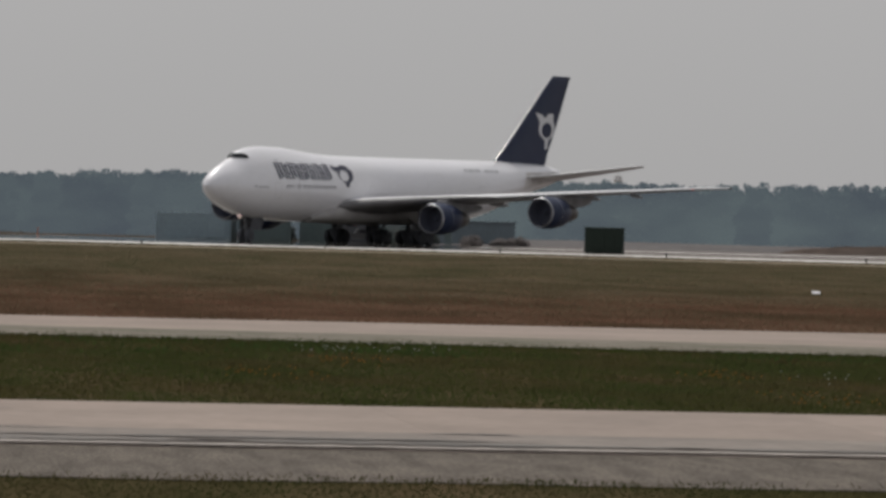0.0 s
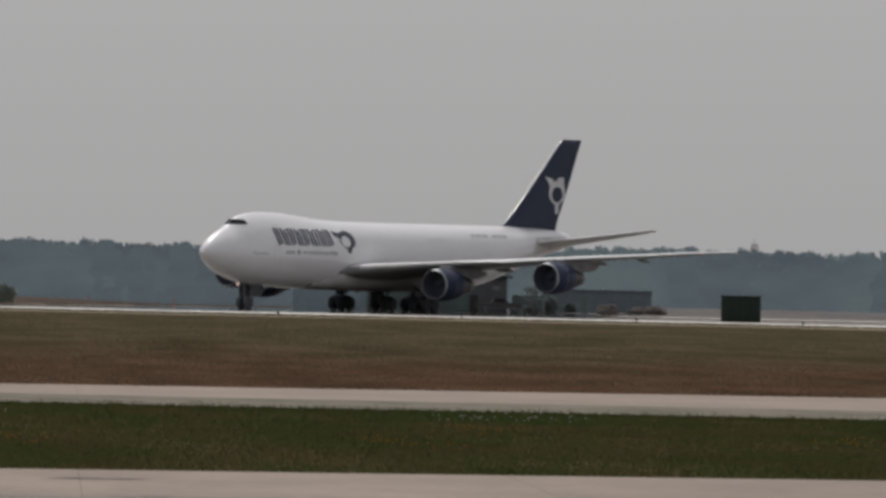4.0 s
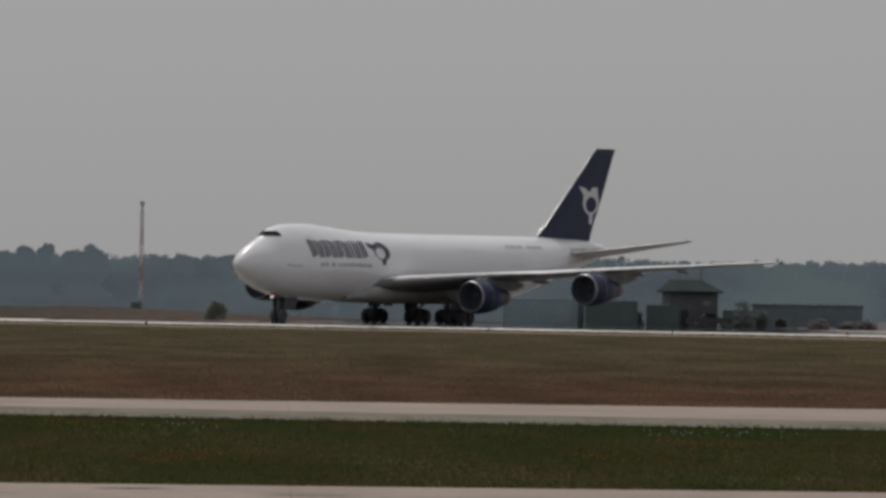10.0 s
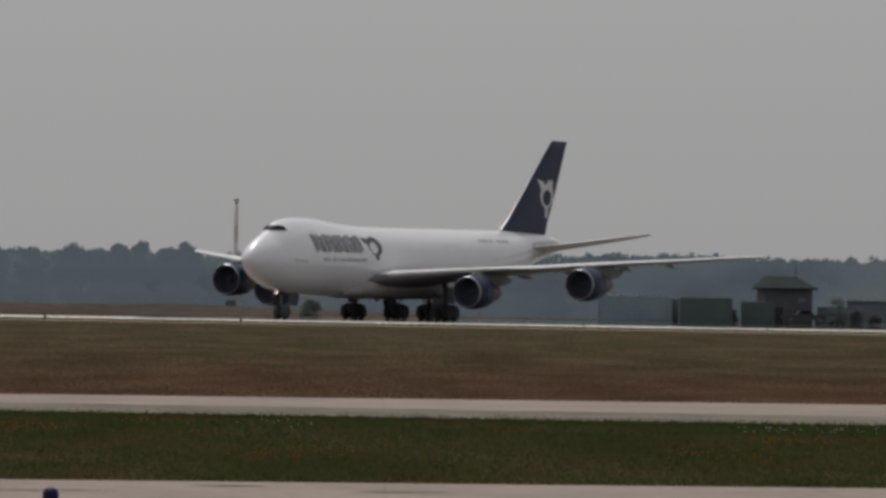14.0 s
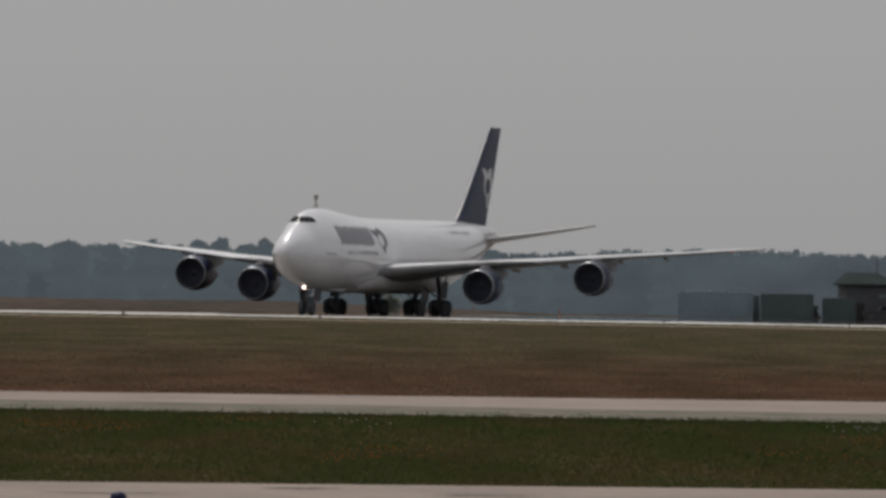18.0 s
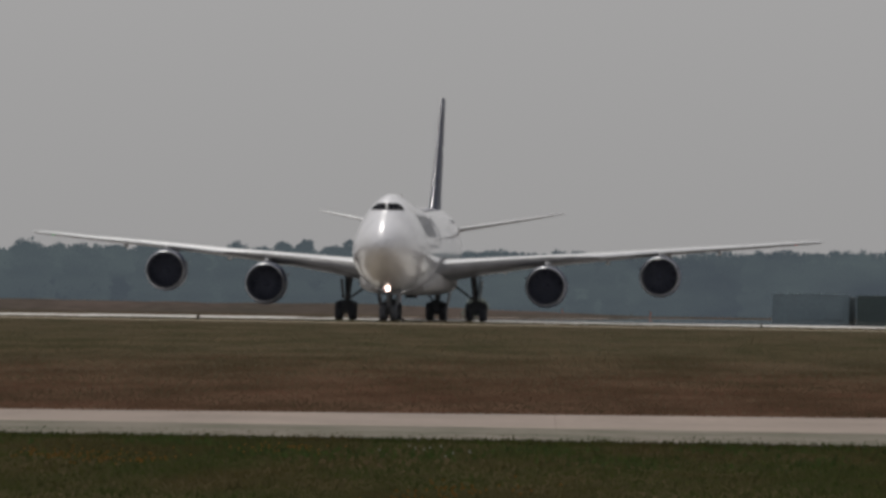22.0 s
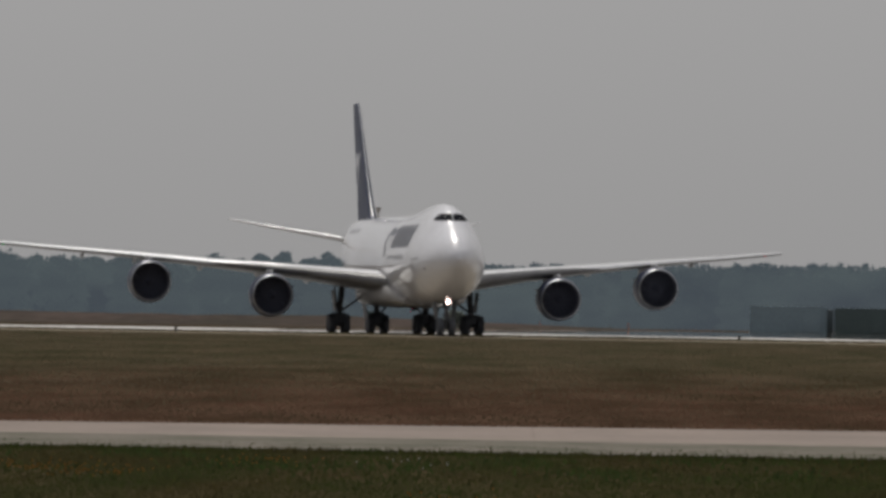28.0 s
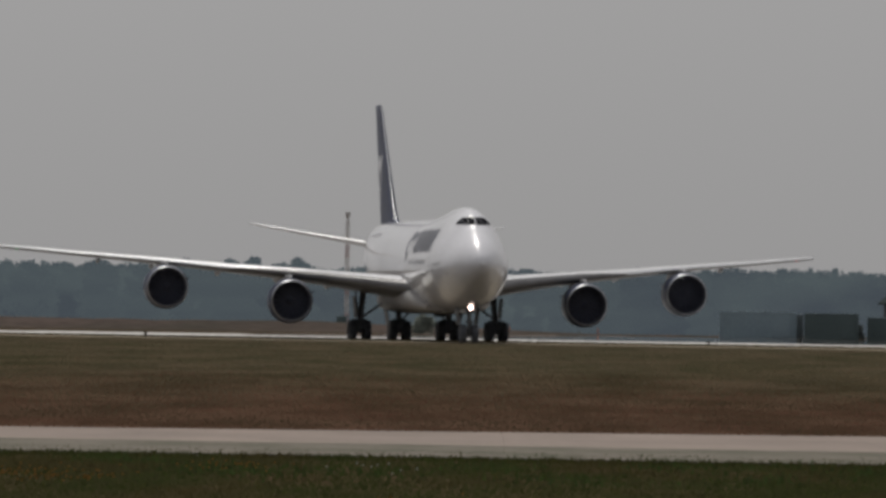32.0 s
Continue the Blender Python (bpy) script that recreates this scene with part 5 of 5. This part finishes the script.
def build_lights():
    p = place(2.43, 77.0)
    first = edge_light(pose(p.x, p.y, 0.05))
    for x in (-34.0, 26.5):
        copy_thing(first, pose(x, SHOULDER(x) + 8.7, 0.05))
    post = root("marker_post", "short dark marker post at the apron's edge", "marker post", facing(-4.83, 575), "apron marker posts")
    part("stem", rod("stem", (0, 0, 0), (0, 0, 0.3), 0.06, 0.06), DARK_METAL, post)
    part("head", lathe("head", [(0.26, 0.1), (0.3, 0.14), (0.4, 0.12), (0.43, 0.03)], 12, "z", True, True, True), DARK_METAL, post)
    for b, d in ((-6.19, 570), (-7.82, 565), (-3.4, 572), (0.9, 572), (-1.9, 566), (2.5, 575)):
        copy_thing(post, facing(b, d))
    for b, d in ((-1.05, 700), (-0.35, 745)):
        o = root("orange_marker", "thin orange marker stake beyond the apron", "marker", facing(b, d + 165), "orange stakes")
        part("stake", rod("stake", (0, 0, 0), (0, 0, 0.95), 0.06, 0.05), ORANGE, o)


build_lights()


def build_marker():
    board = root("marker_board", "small white board lying in the turf", "marker board", facing(-7.42, 288))
    part("board", box("board", 0.34, 0.26, 0.05, 0.01), WHITE, board, "", pose(0, 0, 0.1, 16, 0, 0))
    for x in (-0.14, 0.14):
        part("foot", box("foot", 0.04, 0.2, 0.05, 0.005, (x, 0, 0.02)), DARK_METAL, board)


build_marker()


# ---- grass ----
def blades(rng, xy, h, w, lean=0.35):
    """Loose upright grass blades at the points, as triangles."""
    n = len(xy)
    a = rng.uniform(0, math.pi, n)
    hh = h * rng.uniform(0.35, 1.25, n)
    ww = w * rng.uniform(0.6, 1.4, n)
    z = np.array([ground_z(y) for y in xy[:, 1]]) - 0.01
    dx, dy = np.cos(a) * ww, np.sin(a) * ww * 0.4
    lx, ly = rng.normal(0, lean, n) * hh, rng.normal(0, lean, n) * hh
    v = np.empty((n, 3, 3))
    v[:, 0] = np.stack([xy[:, 0] - dx, xy[:, 1] - dy, z], 1)
    v[:, 1] = np.stack([xy[:, 0] + dx, xy[:, 1] + dy, z], 1)
    v[:, 2] = np.stack([xy[:, 0] + lx, xy[:, 1] + ly, z + hh], 1)
    return v.reshape(-1, 3)


def scatter(rng, n, x0, x1, lo, hi):
    x = rng.uniform(x0, x1, n)
    u = rng.uniform(0, 1, n)
    a, b = lo(x), hi(x)
    return np.stack([x, a + (b - a) * u], 1)


def clumped(rng, pts, scale, keep):
    """Keep more of the points where a slow noise is high."""
    k = np.array([noise.noise((p[0] * scale, p[1] * scale * 0.5, 0.0)) for p in pts])
    return pts[rng.uniform(-0.8, 0.8, len(pts)) < k + keep]


def build_grass():
    rng = np.random.default_rng(7)
    mid = blades(rng, scatter(rng, 540000, -17, 31, lambda x: NEAR_FAR(x) + 0.1, lambda x: FAR_NEAR(x) - 0.1), 0.042, 0.013, 0.9)
    tall = blades(rng, clumped(rng, scatter(rng, 45000, -17, 31, lambda x: NEAR_FAR(x) + 0.3, lambda x: FAR_NEAR(x) - 0.3), 0.35, -0.1), 0.09, 0.028, 0.6)
    ragged = blades(rng, scatter(rng, 9000, -17, 31, lambda x: FAR_NEAR(x) - 2.0, lambda x: FAR_NEAR(x) + 0.15), 0.1, 0.03)
    creep = clumped(rng, scatter(rng, 16000, -17, 31, lambda x: FAR_NEAR(x) - 0.5, lambda x: FAR_NEAR(x) + 4.5), 0.8, -0.42)
    ragged = np.concatenate([ragged, blades(rng, creep, 0.08, 0.03, 0.7)])
    fore = blades(rng, scatter(rng, 90000, -9, 20, lambda x: 58.0 + 0 * x, lambda x: NEAR_EDGE(x) + 0.2), 0.03, 0.02, 0.9)
    edge = blades(rng, clumped(rng, scatter(rng, 9000, -9, 20, lambda x: NEAR_EDGE(x) - 1.2, lambda x: NEAR_EDGE(x) + 1.0), 0.9, -0.15), 0.075, 0.012, 0.5)
    fore = np.concatenate([fore, edge])
    tagged(part("green_grass", tri_mesh("green_grass", np.concatenate([mid, tall, ragged]), 3), BLADE_NEAR), "rough green grass between the taxiways", "grass", kind="stuff")
    tagged(part("verge_grass", tri_mesh("verge_grass", fore, 3), BLADE_FORE), "short brownish grass before the shoulder", "grass", kind="stuff")
    # the wide field beyond the far taxiway: reddish stubble first, olive turf behind, with no sharp border
    n = 260000
    y = np.exp(rng.uniform(math.log(170.0), math.log(546.0), n))
    x = y * rng.uniform(-0.088, 0.152, n)
    pts = np.stack([x, y], 1)[(y > FAR_FAR(x) + 0.1) & (y < APRON_SHOULDER(x) - 0.2)]
    wave = np.array([noise.noise((p[0] * 0.09, p[1] * 0.012, 4.0)) for p in pts])
    is_red = rng.uniform(0, 1, len(pts)) < np.clip((285.0 + 110.0 * wave - pts[:, 1]) / 90.0, 0.04, 0.96)
    for name, sel, mat, label in (("brown_stubble", is_red, BLADE_RED, "reddish brown stubble beyond the far taxiway"), ("dry_grass", ~is_red, BLADE_FAR, "dry olive turf before the apron")):
        p = pts[sel]
        tagged(part(name, tri_mesh(name, blades(rng, p, 0.045, 0.045 * p[:, 1] / 300.0, 0.9), 3), mat), label, "grass", kind="stuff")
    tufts = blades(rng, clumped(rng, scatter(rng, 60000, -60, 95, lambda x: APRON_SHOULDER(x) + 14.0, lambda x: APRON_NEAR(x) - 0.3), 0.14, -0.05), 0.13, 0.3, 0.6)
    tagged(part("edge_tufts", tri_mesh("edge_tufts", tufts, 3), BLADE_FAR), "uneven dry tufts along the apron's edge", "grass", kind="stuff")
    # taller weeds along the far edge of the green strip
    c = scatter(rng, 26, -16, 28, lambda x: FAR_NEAR(x) - 16, lambda x: FAR_NEAR(x) - 1)
    c = np.concatenate([c, [[8.0, 141.0], [9.0, 139.5], [10.2, 142.5], [7.2, 143.5]]])
    p = np.concatenate([np.stack([rng.normal(a, 0.55, 130), rng.normal(b, 2.0, 130)], 1) for a, b in c])
    tagged(part("tall_weeds", tri_mesh("tall_weeds", blades(rng, p, 0.1, 0.03, 0.5), 3), WEED), "taller green weeds in the grass", "weeds", kind="stuff")
    # patches of small yellow and white flowers in the green strip
    for name, mat, k, n, label in (("yellow_flowers", FLOWER_Y, 26, 34, "small yellow flowers in the grass"), ("white_flowers", FLOWER_W, 3, 10, "small white flowers in the grass")):
        c = scatter(rng, k, -16, 28, lambda x: NEAR_FAR(x) + 3, lambda x: FAR_NEAR(x) - 4)
        if name == "white_flowers":
            c = np.concatenate([c, [[8.0, 140.0], [8.6, 138.5], [9.4, 140.5], [10.4, 141.5]]])
        p = np.concatenate([np.stack([rng.normal(a, 0.45, n), rng.normal(b, 1.8, n)], 1) for a, b in c])
        p = p[(p[:, 1] > NEAR_FAR(p[:, 0]) + 1) & (p[:, 1] < FAR_NEAR(p[:, 0]) - 2)]
        z = rng.uniform(0.06, 0.15, len(p))
        c = np.stack([p[:, 0], p[:, 1], z], 1)
        s = 0.022
        q = np.stack([c + np.array([-s, 0, 0]), c + np.array([0, 0, -s]), c + np.array([s, 0, 0]), c + np.array([0, 0, s])], 1).reshape(-1, 3)
        tagged(part(name, tri_mesh(name, q, 4), mat), label, "flowers", kind="stuff")


build_grass()

# ---- what moves ----
# seconds, place of the nose, heading (0: towards the camera)
TAXI = (
    (0, 31.46, 747.88, -36.56), (1, 27.58, 745.03, -36.50), (2, 23.70, 742.03, -36.50), (3, 19.95, 739.27, -36.67), (3.5, 18.14, 738.05, -36.48),
    (5.5, 11.23, 733.06, -36.26), (6, 9.60, 732.15, -36.09), (7, 6.42, 730.40, -35.82), (8, 3.37, 728.73, -35.62), (9, 0.51, 726.46, -35.18),
    (10, -2.19, 723.05, -34.29), (11, -4.73, 718.78, -33.09), (12, -7.03, 714.40, -31.43), (13, -9.03, 710.41, -29.48), (14, -10.72, 707.96, -27.35),
    (14.5, -11.48, 707.08, -26.30), (16.5, -13.60, 698.96, -21.17), (17, -13.90, 693.60, -19.55), (17.5, -14.12, 688.00, -18.18), (18, -14.25, 672.77, -16.65),
    (18.5, -14.27, 652.79, -15.16), (19, -14.18, 633.22, -13.50), (19.5, -13.92, 616.56, -11.67), (20, -13.51, 594.87, -9.78), (20.5, -12.95, 582.00, -7.83),
    (21, -12.29, 581.58, -6.33), (22, -10.88, 581.20, -3.11), (23, -9.51, 580.88, 0.17), (24, -8.22, 579.19, 2.94), (25, -6.87, 575.82, 5.15),
    (25.5, -6.18, 573.41, 6.11), (27.5, -3.47, 565.51, 7.60), (28, -2.83, 563.79, 7.65), (29, -1.54, 559.84, 7.71), (30, -0.39, 556.38, 7.55),
    (31, 0.47, 553.21, 7.34), (32, 1.21, 550.59, 7.06),
)


BEACON_RATE = 252.5      # degrees a second


def motions():
    walk(airplane, [(t, pose(x, y, ground_z(y + 30.0) + 0.04, 0, 0, turn)) for t, x, y, turn in TAXI])
    steps = [0.25 * i for i in range(129)]
    for ob, x, y, r in WHEELS:
        turn = math.degrees(3.4 / r)
        walk(ob, [(t, pose(x, y, r, (turn * t + 20) % 360.0, 0, 0)) for t in steps])
    # the belly beacon turns steadily
    for ob, x, y, z in TURNING:
        walk(ob, [(t, pose(x, y, z, 0, 0, 35.2 + BEACON_RATE * (t - 9.0))) for t in steps])


motions()
